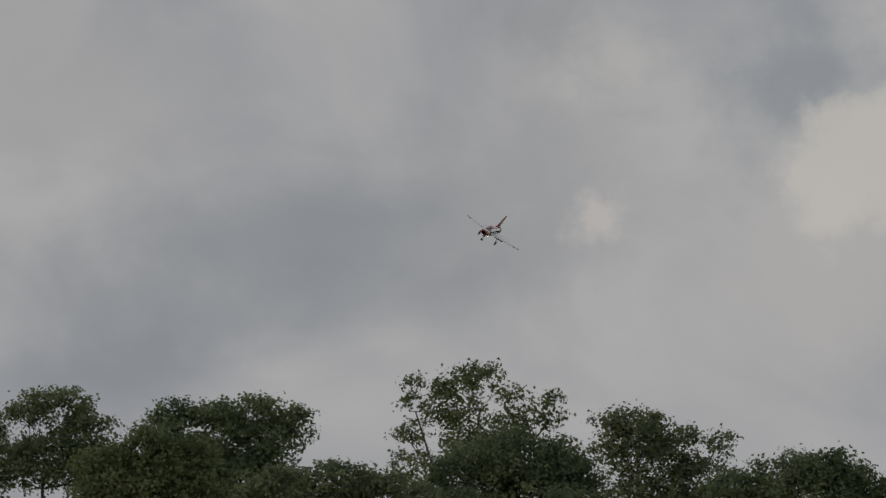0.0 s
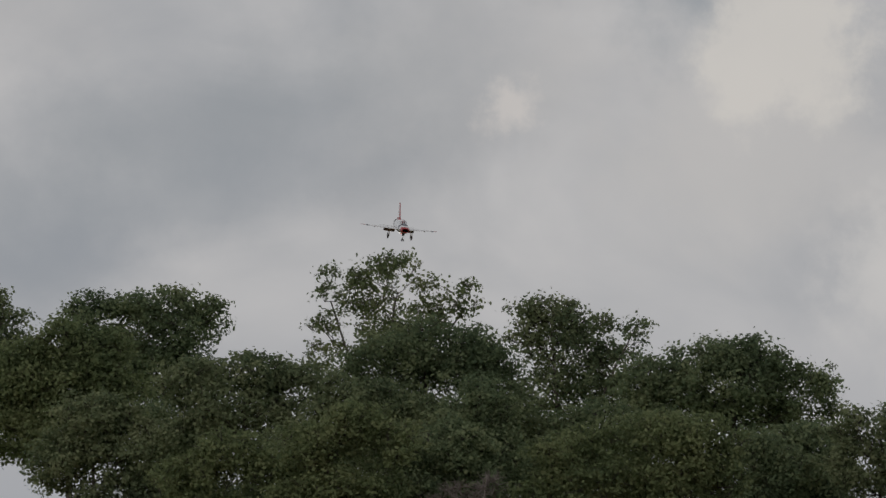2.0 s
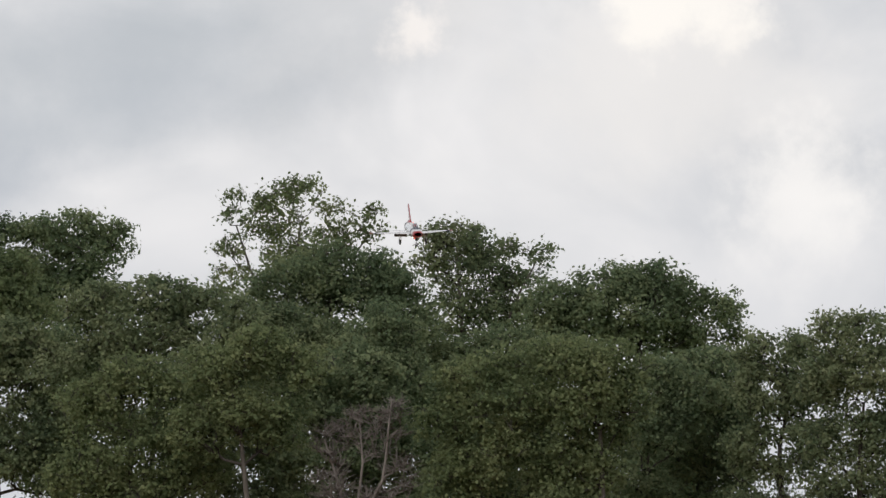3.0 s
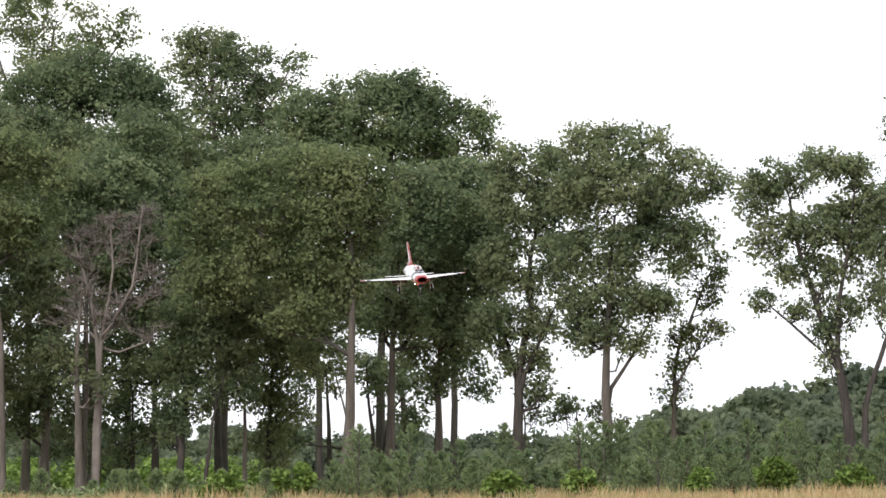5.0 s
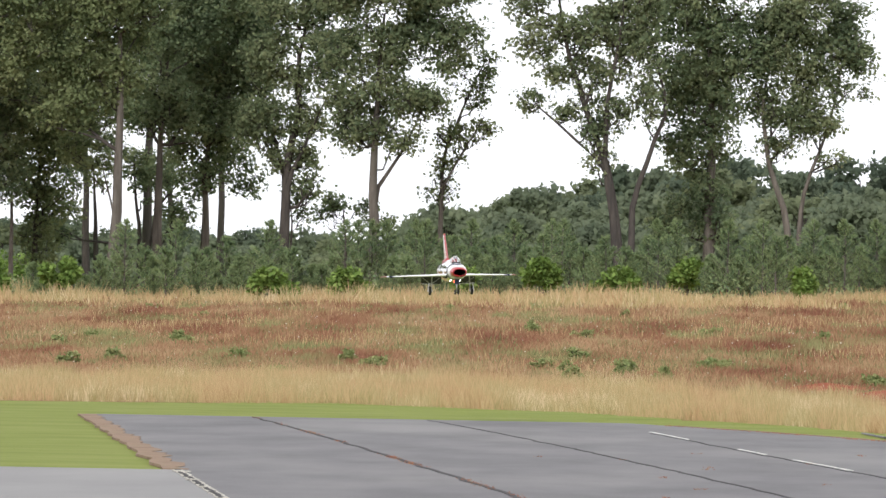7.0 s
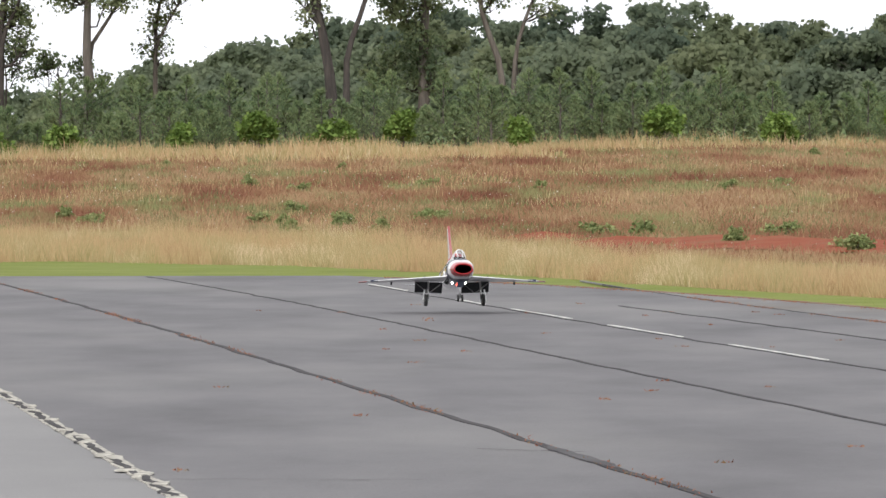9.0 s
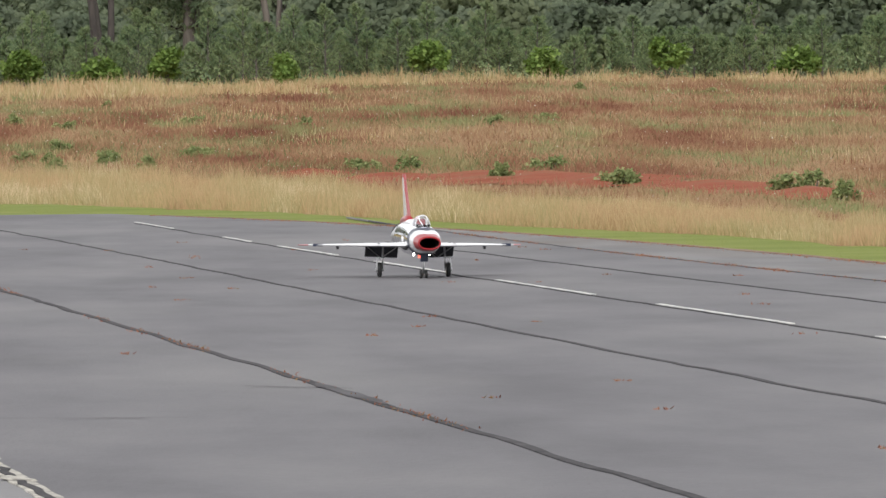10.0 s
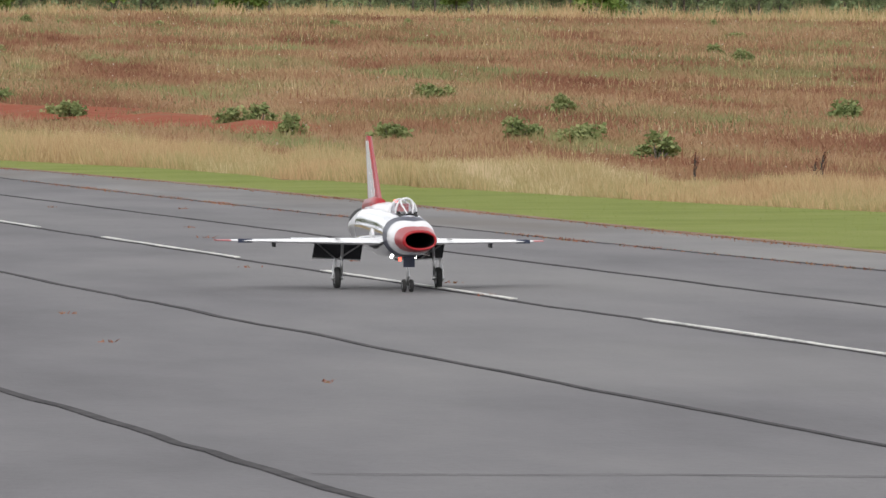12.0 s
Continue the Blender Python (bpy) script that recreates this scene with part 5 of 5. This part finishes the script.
place(thicket, [on_land(s * math.sin(radians(a)), s * math.cos(radians(a)), a * 200) for a, s in ((-4.75, 600), (-4.5, 615), (-4.25, 600), (-4.0, 610), (-3.75, 600), (-3.5, 612), (-5.1, 610), (-3.2, 605))])

# the far woods
HEIGHTS = (6.0, 8.0, 9.5, 11.0, 12.5, 14.0, 16.0)
woods = [wood_tree(h, 2.6 + 0.22 * h, 100 + i, m) for i, (h, m) in enumerate(zip(HEIGHTS * 2, [HAZY_WOODS] * 7 + [HAZY_PALE_WOODS, HAZY_WOODS, HAZY_PALE_WOODS, HAZY_DARK_WOODS, HAZY_PALE_WOODS, HAZY_DARK_WOODS, HAZY_DARK_WOODS]))]
spots = [[] for _ in woods]


def skyline(az):
    """Elevation of the woods' tops, in degrees, over the bearing."""
    return float(np.interp(az, [-8, -1.9, -0.95, -0.75, -0.3, 0.2, 0.55, 1.7, 2.0, 2.5, 12], [0.52, 0.53, 0.49, 0.62, 0.74, 0.83, 0.93, 0.90, 0.95, 0.90, 0.98]))


def plant_woods(count, lo, hi, near, deep, least, most):
    for i in range(count):
        az = lo + (hi - lo) * (i + rng.random()) / count
        s = rng.uniform(near, deep)
        x, y = s * math.sin(radians(az)), s * math.cos(radians(az))
        want = (1.6 + s * math.tan(radians(skyline(az))) - float(rise(x, y))) * rng.uniform(least, most)
        k = min(range(7), key=lambda q: abs(HEIGHTS[q] - want)) + rng.choice((0, 7))
        spots[k].append(on_land(x, y, rng.uniform(0, 360)))


plant_woods(85, -0.9, 12, 860, 960, 0.88, 1.04)
plant_woods(65, -0.6, 12, 780, 850, 0.55, 0.9)
plant_woods(45, 0.0, 12, 700, 770, 0.35, 0.75)
plant_woods(60, -8, -0.5, 1300, 1600, 0.85, 1.03)
plant_woods(36, -8, -0.5, 1000, 1200, 0.5, 0.8)
# unseen belts to both sides, added to darken reflections in the silver skin
for i in range(90):
    az = radians(rng.choice((rng.uniform(-75, -9), rng.uniform(13, 60))))
    s = rng.uniform(470, 520)
    spots[rng.choice((5, 6, 12, 13))].append(on_land(s * math.sin(az), s * math.cos(az), rng.uniform(0, 360)))
for made, where in zip(woods, spots):
    place(made, where)


# ---------------------------------------------------------------- the model jet
K = 1 / 5.6


def loft(sections, mat, name, caps=True, smooth=True, sides=28):
    """Skin over oval sections: (y, centre z, half width, half height, squareness)."""
    v, f = [], []
    for y, z, w, h, p in sections:
        for k in range(sides):
            a = 2 * math.pi * k / sides
            c, s = math.cos(a), math.sin(a)
            v.append((w * math.copysign(abs(c) ** p, c) * K, y * K, (z + h * math.copysign(abs(s) ** p, s)) * K))
    for i in range(len(sections) - 1):
        for k in range(sides):
            q, r = i * sides + k, i * sides + (k + 1) % sides
            f.append((q, r, r + sides, q + sides))
    if caps:
        f.append(tuple(range(sides))[::-1])
        f.append(tuple(len(v) - sides + k for k in range(sides)))
    return mesh(name, v, f, mat, smooth)


def blade(root, tip, mat, name, rootz, tipz, thick=0.06):
    """A thin tapered wing panel: root and tip as (x, leading y, trailing y)."""
    v, f, n = [], [], 7
    prof = ((0.0, 0.0), (0.08, 0.55), (0.3, 1.0), (0.65, 0.7), (1.0, 0.06))
    for (x, le, te), z in ((root, rootz), (tip, tipz)):
        c = te - le
        top = [(x * K, (le + c * u) * K, (z + c * thick * 0.5 * t) * K) for u, t in prof]
        bot = [(x * K, (le + c * u) * K, (z - c * thick * 0.35 * t) * K) for u, t in reversed(prof[1:])]
        v += top + bot
    n = len(v) // 2
    for k in range(n):
        f.append((k, (k + 1) % n, n + (k + 1) % n, n + k))
    f += [tuple(range(n))[::-1], tuple(range(n, 2 * n))]
    me = mesh(name, v, f, mat)
    bm = bmesh.new()
    bm.from_mesh(me)
    bmesh.ops.recalc_face_normals(bm, faces=bm.faces)
    bm.to_mesh(me)
    bm.free()
    return me


def fin_panel(lower, upper, mat, name, half=0.07):
    """An upright panel: lower and upper as (z, leading y, trailing y)."""
    v = []
    for (z, le, te) in (lower, upper):
        c = te - le
        for u, t in ((0, 0.1), (0.15, 1), (0.7, 0.8), (1, 0.1)):
            v.append((half * t * K, (le + c * u) * K, z * K))
        for u, t in ((1, 0.1), (0.7, 0.8), (0.15, 1), (0, 0.1)):
            v.append((-half * t * K, (le + c * u) * K, z * K))
    f = [(k, (k + 1) % 8, 8 + (k + 1) % 8, 8 + k) for k in range(8)] + [tuple(range(8))[::-1], tuple(range(8, 16))]
    return mesh(name, v, f, mat)


def wheel(parent, x, y, radius, width):
    s = Soup()
    n = 20
    prof = ((-1, 0.62), (-1, 0.86), (-0.7, 0.98), (0, 1.0), (0.7, 0.98), (1, 0.86), (1, 0.62))
    for k in range(n):
        a = 2 * math.pi * k / n
        for u, r in prof:
            s.v.append(Vector((u * width * 0.5 * K, radius * r * math.cos(a) * K, radius * r * math.sin(a) * K)))
    m = len(prof)
    for k in range(n):
        for i in range(m - 1):
            a, b = k * m + i, ((k + 1) % n) * m + i
            s.f.append((a, a + 1, b + 1, b))
    w = part("wheel", s.done("wheel", TYRE, True), parent, "black rubber tyre on metal rim")
    w.matrix_basis = pose(x * K, y * K, radius * K)
    hub = Soup().tube([(-width * 0.42 * K, 0, 0), (width * 0.42 * K, 0, 0)], [radius * 0.64 * K] * 2, 14, True)
    part("rim", hub.done("rim", STEEL), w, "bright metal wheel rim")
    return w


def build_jet():
    jet = thing("model_jet", None, "large white and silver scale-model swept-wing jet with red nose, gear down", "model aircraft")
    nose_z = 1.87
    # nose to tail: intake lip, red ring, white ring, navy ring, white top, silver rear
    rings = {
        -8.05: (nose_z, 0.56, 0.33, 0.9), -7.9: (nose_z, 0.61, 0.37, 0.9), -7.2: (1.90, 0.69, 0.47, 0.92), -6.6: (1.92, 0.74, 0.57, 0.94), -6.0: (1.95, 0.81, 0.69, 0.95),
        -4.8: (1.97, 0.82, 0.80, 0.93), -3.0: (1.99, 0.78, 0.86, 0.9), -1.0: (2.0, 0.72, 0.88, 0.88), 1.5: (2.02, 0.66, 0.86, 0.88), 3.5: (2.06, 0.60, 0.80, 0.92), 5.2: (2.1, 0.56, 0.68, 1.0), 6.2: (2.1, 0.58, 0.58, 1.0)}

    def skin(lo, hi, mat, name, label, sweep=(0.0, 0.0)):
        """A band of the skin; sweep draws its front and rear edges back along the sides."""
        ys = sorted(rings)
        v, f, sides, rows = [], [], 36, 9
        for i in range(rows):
            u = i / (rows - 1)
            for k in range(sides):
                w = 2 * math.pi * k / sides
                c, n = math.cos(w), math.sin(w)
                y = lo + (hi - lo) * u + (sweep[0] + (sweep[1] - sweep[0]) * u) * abs(c) ** 1.3
                z, rx, rz, p = [float(np.interp(y, ys, [rings[q][j] for q in ys])) for j in range(4)]
                v.append((rx * math.copysign(abs(c) ** p, c) * K, y * K, (z + rz * math.copysign(abs(n) ** p, n)) * K))
        for i in range(rows - 1):
            for k in range(sides):
                q, r = i * sides + k, i * sides + (k + 1) % sides
                f.append((q, r, r + sides, q + sides))
        return part(name, mesh(name, v, f, mat, True), jet, label)

    # intake with a dark throat
    lip = loft([(-7.9, nose_z, 0.61, 0.37, 0.9), (-8.05, nose_z, 0.56, 0.33, 0.9), (-8.06, nose_z, 0.53, 0.29, 0.9), (-8.0, nose_z, 0.51, 0.265, 0.9)], RED, "intake_lip", False)
    part("intake_lip", lip, jet, "red intake lip")
    part("intake_duct", loft([(-8.0, nose_z, 0.51, 0.265, 0.9), (-7.0, nose_z, 0.48, 0.29, 0.9), (-4.0, nose_z, 0.40, 0.30, 0.95), (-3.9, nose_z, 0.01, 0.01, 1)], BLACK, "intake_duct", False), jet, "black intake throat")
    skin(-7.9, -7.35, RED, "nose_ring", "glossy red nose band", (0.0, 0.6))
    skin(-7.35, -6.55, WHITE, "nose_band", "white nose band", (0.6, 1.05))
    skin(-6.55, -5.9, BLUE, "nose_stripe", "navy nose stripe", (1.05, 1.6))
    skin(-5.9, -1.0, SILVER, "front_fuselage", "polished silver forward fuselage", (1.6, 0.0))
    skin(-1.0, 4.6, SILVER, "rear_fuselage", "polished silver rear fuselage")
    skin(4.6, 6.2, STEEL, "tail_pipe", "bare metal jet pipe")
    part("exhaust", loft([(6.19, 2.22, 0.56, 0.56, 1), (5.2, 2.22, 0.5, 0.5, 1)], BLACK, "exhaust"), jet)
    # spine and canopy
    part("spine", loft([(-2.9, 2.72, 0.34, 0.40, 1), (-1.6, 2.74, 0.38, 0.36, 1), (1.5, 2.72, 0.34, 0.32, 1), (4.5, 2.65, 0.25, 0.28, 1)], WHITE, "spine"), jet, "white dorsal spine")
    part("windscreen", loft([(-5.5, 2.72, 0.12, 0.06, 1), (-4.9, 2.74, 0.31, 0.34, 1), (-4.5, 2.75, 0.36, 0.52, 1)], GLASS, "windscreen", False), jet, "clear canopy windscreen")
    part("canopy", loft([(-4.5, 2.75, 0.36, 0.52, 1), (-3.8, 2.76, 0.38, 0.55, 1), (-3.1, 2.76, 0.36, 0.48, 1), (-2.5, 2.74, 0.31, 0.40, 1)], GLASS, "canopy", False), jet, "clear bubble canopy")
    for y, w, h in ((-4.5, 0.375, 0.535), (-3.0, 0.37, 0.48)):
        s = Soup().tube([(w * math.cos(a) * K, y * K, (2.75 + h * math.sin(a)) * K) for a in np.linspace(0, math.pi, 13)], [0.035 * K] * 13, 6)
        part("canopy_frame", s.done("canopy_frame", WHITE), jet, "white canopy frame")
    for sx in (-1, 1):
        s = Soup().tube([(sx * 0.10 * K, -5.45 * K, 2.78 * K), (sx * 0.2 * K, -4.9 * K, 3.04 * K), (sx * 0.20 * K, -4.5 * K, 3.22 * K)], [0.03 * K] * 3, 5)
        part("windscreen_post", s.done("windscreen_post", WHITE), jet)
    seat = Soup().box((-0.22 * K, -3.6 * K, 2.5 * K), (0.22 * K, -3.2 * K, 3.08 * K))
    part("cockpit_seat", seat.done("cockpit_seat", RED), jet, "red cockpit seat")
    part("cockpit_tub", Soup().box((-0.33 * K, -5.2 * K, 2.45 * K), (0.33 * K, -2.7 * K, 2.72 * K)).done("cockpit_tub", WELL), jet, "dark cockpit interior")
    part("coaming", Soup().box((-0.34 * K, -4.9 * K, 2.6 * K), (0.34 * K, -4.3 * K, 2.82 * K)).done("coaming", BLACK), jet, "black cockpit coaming")
    # swept wings with red tips
    for sx in (-1, 1):
        wing = part("wing", blade((sx * 0.58, -3.3, 2.1), (sx * 5.45, 1.25, 2.85), WHITE, "wing", 1.68, 1.66), jet, "white swept wing")
        part("wing_tip", blade((sx * 5.45, 1.25, 2.85), (sx * 5.9, 1.75, 2.95), RED, "wing_tip", 1.66, 1.66), wing, "red wing tip")
        part("slat_gap", Soup().box((sx * 2.0 * K - 0.02 * K, -2.0 * K, 1.78 * K), (sx * 2.0 * K + 0.02 * K, 1.2 * K, 1.80 * K)).done("slat_gap", BLACK), wing)
        part("wing_stripe", Soup().box((min(sx * 4.75, sx * 5.25) * K, 0.93 * K, 1.60 * K), (max(sx * 4.75, sx * 5.25) * K, 1.02 * K, 1.74 * K)).done("wing_stripe", BLUE), wing, "navy leading-edge mark")
        part("hinge_fairing", Soup().box((sx * 3.9 * K - 0.04 * K, 1.2 * K, 1.44 * K), (sx * 3.9 * K + 0.04 * K, 1.75 * K, 1.62 * K)).done("hinge_fairing", WELL), wing, "small dark hinge fairing")
        # lowered flap and inboard gear door, dark below
        m = pose(0, 2.0 * K, 1.56 * K, -42) @ pose(0, 0, 0, 0, sx * -3.0)
        flap = Soup().box((min(sx * 0.62, sx * 2.35) * K, 0, -0.05 * K), (max(sx * 0.62, sx * 2.35) * K, 0.85 * K, 0.03 * K), m)
        part("flap", flap.done("flap", WELL), wing, "lowered dark-bottomed flap")
        part("flap_edge", Soup().box((min(sx * 0.62, sx * 2.35) * K, 0.85 * K, -0.06 * K), (max(sx * 0.62, sx * 2.35) * K, 0.9 * K, 0.04 * K), m).done("flap_edge", WHITE), wing)
        for a, b in ((0.75, 1.4), (2.25, 1.55)):
            bar = Soup().tube([m @ Vector((sx * a * K, 0.05 * K, -0.09 * K)), m @ Vector((sx * b * K, 0.80 * K, -0.09 * K))], [0.028 * K] * 2, 5, True)
            part("flap_strut", bar.done("flap_strut", STEEL), wing, "pale flap strut")
        badge = Soup().box((sx * 0.74 * K - 0.03 * K, -1.5 * K, 1.93 * K), (sx * 0.74 * K + 0.03 * K, -0.7 * K, 2.03 * K))
        badge.box((sx * 0.74 * K - 0.032 * K, -1.22 * K, 1.8 * K), (sx * 0.74 * K + 0.032 * K, -0.98 * K, 2.16 * K))
        part("side_badge", badge.done("side_badge", WHITE), jet, "plain white badge on the fuselage side")
        # main gear
        leg = part("main_leg", Soup().tube([(sx * 1.62 * K, 0.05 * K, 1.6 * K), (sx * 1.66 * K, 0, 0.9 * K), (sx * 1.66 * K, 0, 0.36 * K)], [0.058 * K, 0.052 * K, 0.042 * K], 10, True).done("main_leg", STEEL, True), jet, "bright metal gear leg")
        part("rear_strut", Soup().tube([(sx * 1.86 * K, 0.06 * K, 1.05 * K), (sx * 1.98 * K, 0.02 * K, 0.40 * K)], [0.036 * K, 0.04 * K], 8, True).done("rear_strut", STEEL), leg, "thin second gear strut")
        part("drag_brace", Soup().tube([(sx * 1.66 * K, -0.05 * K, 1.02 * K), (sx * 1.9 * K, 0.02 * K, 1.06 * K), (sx * 1.98 * K, 0.02 * K, 0.62 * K)], [0.03 * K] * 3, 8, True).done("drag_brace", STEEL), leg)
        part("axle", Soup().tube([(sx * 1.60 * K, 0, 0.38 * K), (sx * 2.03 * K, 0, 0.38 * K)], [0.075 * K] * 2, 10, True).done("axle", STEEL), leg, "bright axle and brake hub")
        wheel(jet, sx * 1.82, 0, 0.385, 0.21)
        # tailplane
        part("tailplane", blade((sx * 0.5, 3.6, 5.6), (sx * 2.75, 5.5, 6.5), SILVER, "tailplane", 1.66, 1.66), jet, "silver swept tailplane")
    # nose gear
    leg = part("nose_leg", Soup().tube([(0, -4.85 * K, 1.5 * K), (0, -5.0 * K, 0.75 * K), (0, -5.0 * K, 0.22 * K)], [0.055 * K, 0.045 * K, 0.038 * K], 10, True).done("nose_leg", STEEL, True), jet, "bright metal nose leg")
    part("scissor_link", Soup().tube([(0, -5.08 * K, 0.8 * K), (0, -5.32 * K, 0.55 * K), (0, -5.06 * K, 0.32 * K)], [0.035 * K] * 3, 6).done("scissor_link", STEEL), leg)
    part("nose_door", Soup().box((-0.20 * K, -5.35 * K, 0.88 * K), (0.20 * K, -5.28 * K, 1.42 * K)).done("nose_door", BLUE), jet, "navy nose-gear door")
    for sx in (-1, 1):
        wheel(jet, sx * 0.13, -5.0, 0.225, 0.14)
        for dz in (0.0, -0.15):
            s = Soup().tube([(sx * 0.42 * K, -3.75 * K, (1.36 + dz) * K), (sx * 0.42 * K, -3.92 * K, (1.36 + dz) * K)], [0.04 * K, 0.052 * K], 12, True)
            part("landing_light", s.done("landing_light", LAMP), jet, "glowing white landing light")
    part("beacon", Soup().tube([(-0.12 * K, -3.9 * K, 1.22 * K), (-0.12 * K, -3.9 * K, 1.06 * K)], [0.06 * K, 0.05 * K], 10, True).done("beacon", BEACON), jet, "small red beacon")
    part("top_beacon", Soup().tube([(0, -1.9 * K, 3.05 * K), (0, -1.9 * K, 3.2 * K)], [0.10 * K, 0.06 * K], 10, True).done("top_beacon", BEACON), jet, "small red beacon")
    # fin: red leading edge, white scalloped side, red base
    fin = part("fin", fin_panel((2.9, 1.3, 5.2), (5.38, 4.75, 5.75), RED, "fin"), jet, "red fin")
    for sx in (-1, 1):
        for i in range(6):
            u = (i + 0.5) / 6
            z, le, te = 3.15 + 2.0 * u, 1.62 + 2.9 * u, 5.2 + 0.5 * u
            r = 0.24
            n = 14
            y0 = le + (te - le) * 0.42
            v = [(sx * 0.076 * K, (y0 + math.cos(2 * math.pi * k / n) * r * 1.2) * K, (z + math.sin(2 * math.pi * k / n) * r) * K) for k in range(n)]
            v += [(sx * 0.060 * K, q[1], q[2]) for q in v]
            f = [tuple(range(n)), tuple(range(n, 2 * n))[::-1]] + [(k, (k + 1) % n, n + (k + 1) % n, n + k) for k in range(n)]
            part("fin_mark", mesh("fin_mark", v, f, WHITE), fin, "white scallop on the fin")
        v = fin_panel((3.05, 3.2, 5.15), (5.2, 5.15, 5.72), WHITE, "fin_side", 0.074)
    part("fin_side", v, fin, "white rear half of the fin")
    part("fin_base", loft([(1.2, 2.9, 0.1, 0.25, 1), (3.0, 2.95, 0.22, 0.30, 1), (5.5, 2.8, 0.18, 0.3, 1)], RED, "fin_base"), fin, "red fin root")
    part("pitot", Soup().tube([(0.0, -7.6 * K, 1.42 * K), (0.25 * K, -8.6 * K, 1.36 * K)], [0.03 * K, 0.015 * K], 6, True).done("pitot", STEEL), jet, "slim pitot boom under the intake")
    return jet


jet = build_jet()
JET = [
    (0.0, pose(-24.816, 332.71, 23.741, 5.5, 34.5, -3.4)), (0.5, pose(-25.21, 316.6, 22.37, 6.5, 35.1, 1.8)),
    (1.0, pose(-24.345, 301.5, 20.650, 7.0, 30.7, 4.9)), (1.5, pose(-22.600, 286.4, 18.667, 7.0, 17.1, 8.0)),
    (2.0, pose(-20.30, 271.5, 16.63, 7.0, 6.3, 10.3)), (2.5, pose(-17.97, 258.5, 14.97, 6.9, -1.5, 9.6)),
    (4.3, pose(-10.248, 214.9, 8.315, 4.5, -2.2, 7.0)), (4.5, pose(-9.414, 209.3, 7.654, 4.9, -3.8, 6.8)),
    (5.0, pose(-7.558, 196.6, 6.033, 4.6, -5.0, 8.0)), (5.5, pose(-5.978, 185.1, 4.613, 3.2, -1.1, 6.8)),
    (6.0, pose(-4.454, 174.3, 3.32, 1.4, -1.0, 7.4)), (6.5, pose(-3.044, 163.5, 2.493, -0.4, -1.3, 7.3)),
    (7.0, pose(-1.698, 152.9, 1.925, -0.4, -2.0, 6.3)), (7.5, pose(-0.456, 143.3, 1.403, -1.4, -3.8, 4.3)),
    (9.0, pose(2.0, 111.5, 0.08, -4.0, 0.0, 3.0)), (9.5, pose(2.801, 101.6, 0.002, -4.6, 0.0, 3.0)),
    (10.0, pose(3.481, 93.0, 0.002, 0.0, 0.5, 3.7)), (10.5, pose(4.095, 85.0, 0.002, 0.0, 0.5, 3.7)),
    (11.0, pose(4.620, 77.4, 0.002, 0.0, 0.5, 3.4)), (11.5, pose(5.184, 70.2, 0.002, 0.0, 0.5, 3.5)),
    (12.0, pose(5.691, 62.5, 0.002, 0.0, 0.5, 2.8)),
]


def motions():
    walk(jet, JET)


motions()
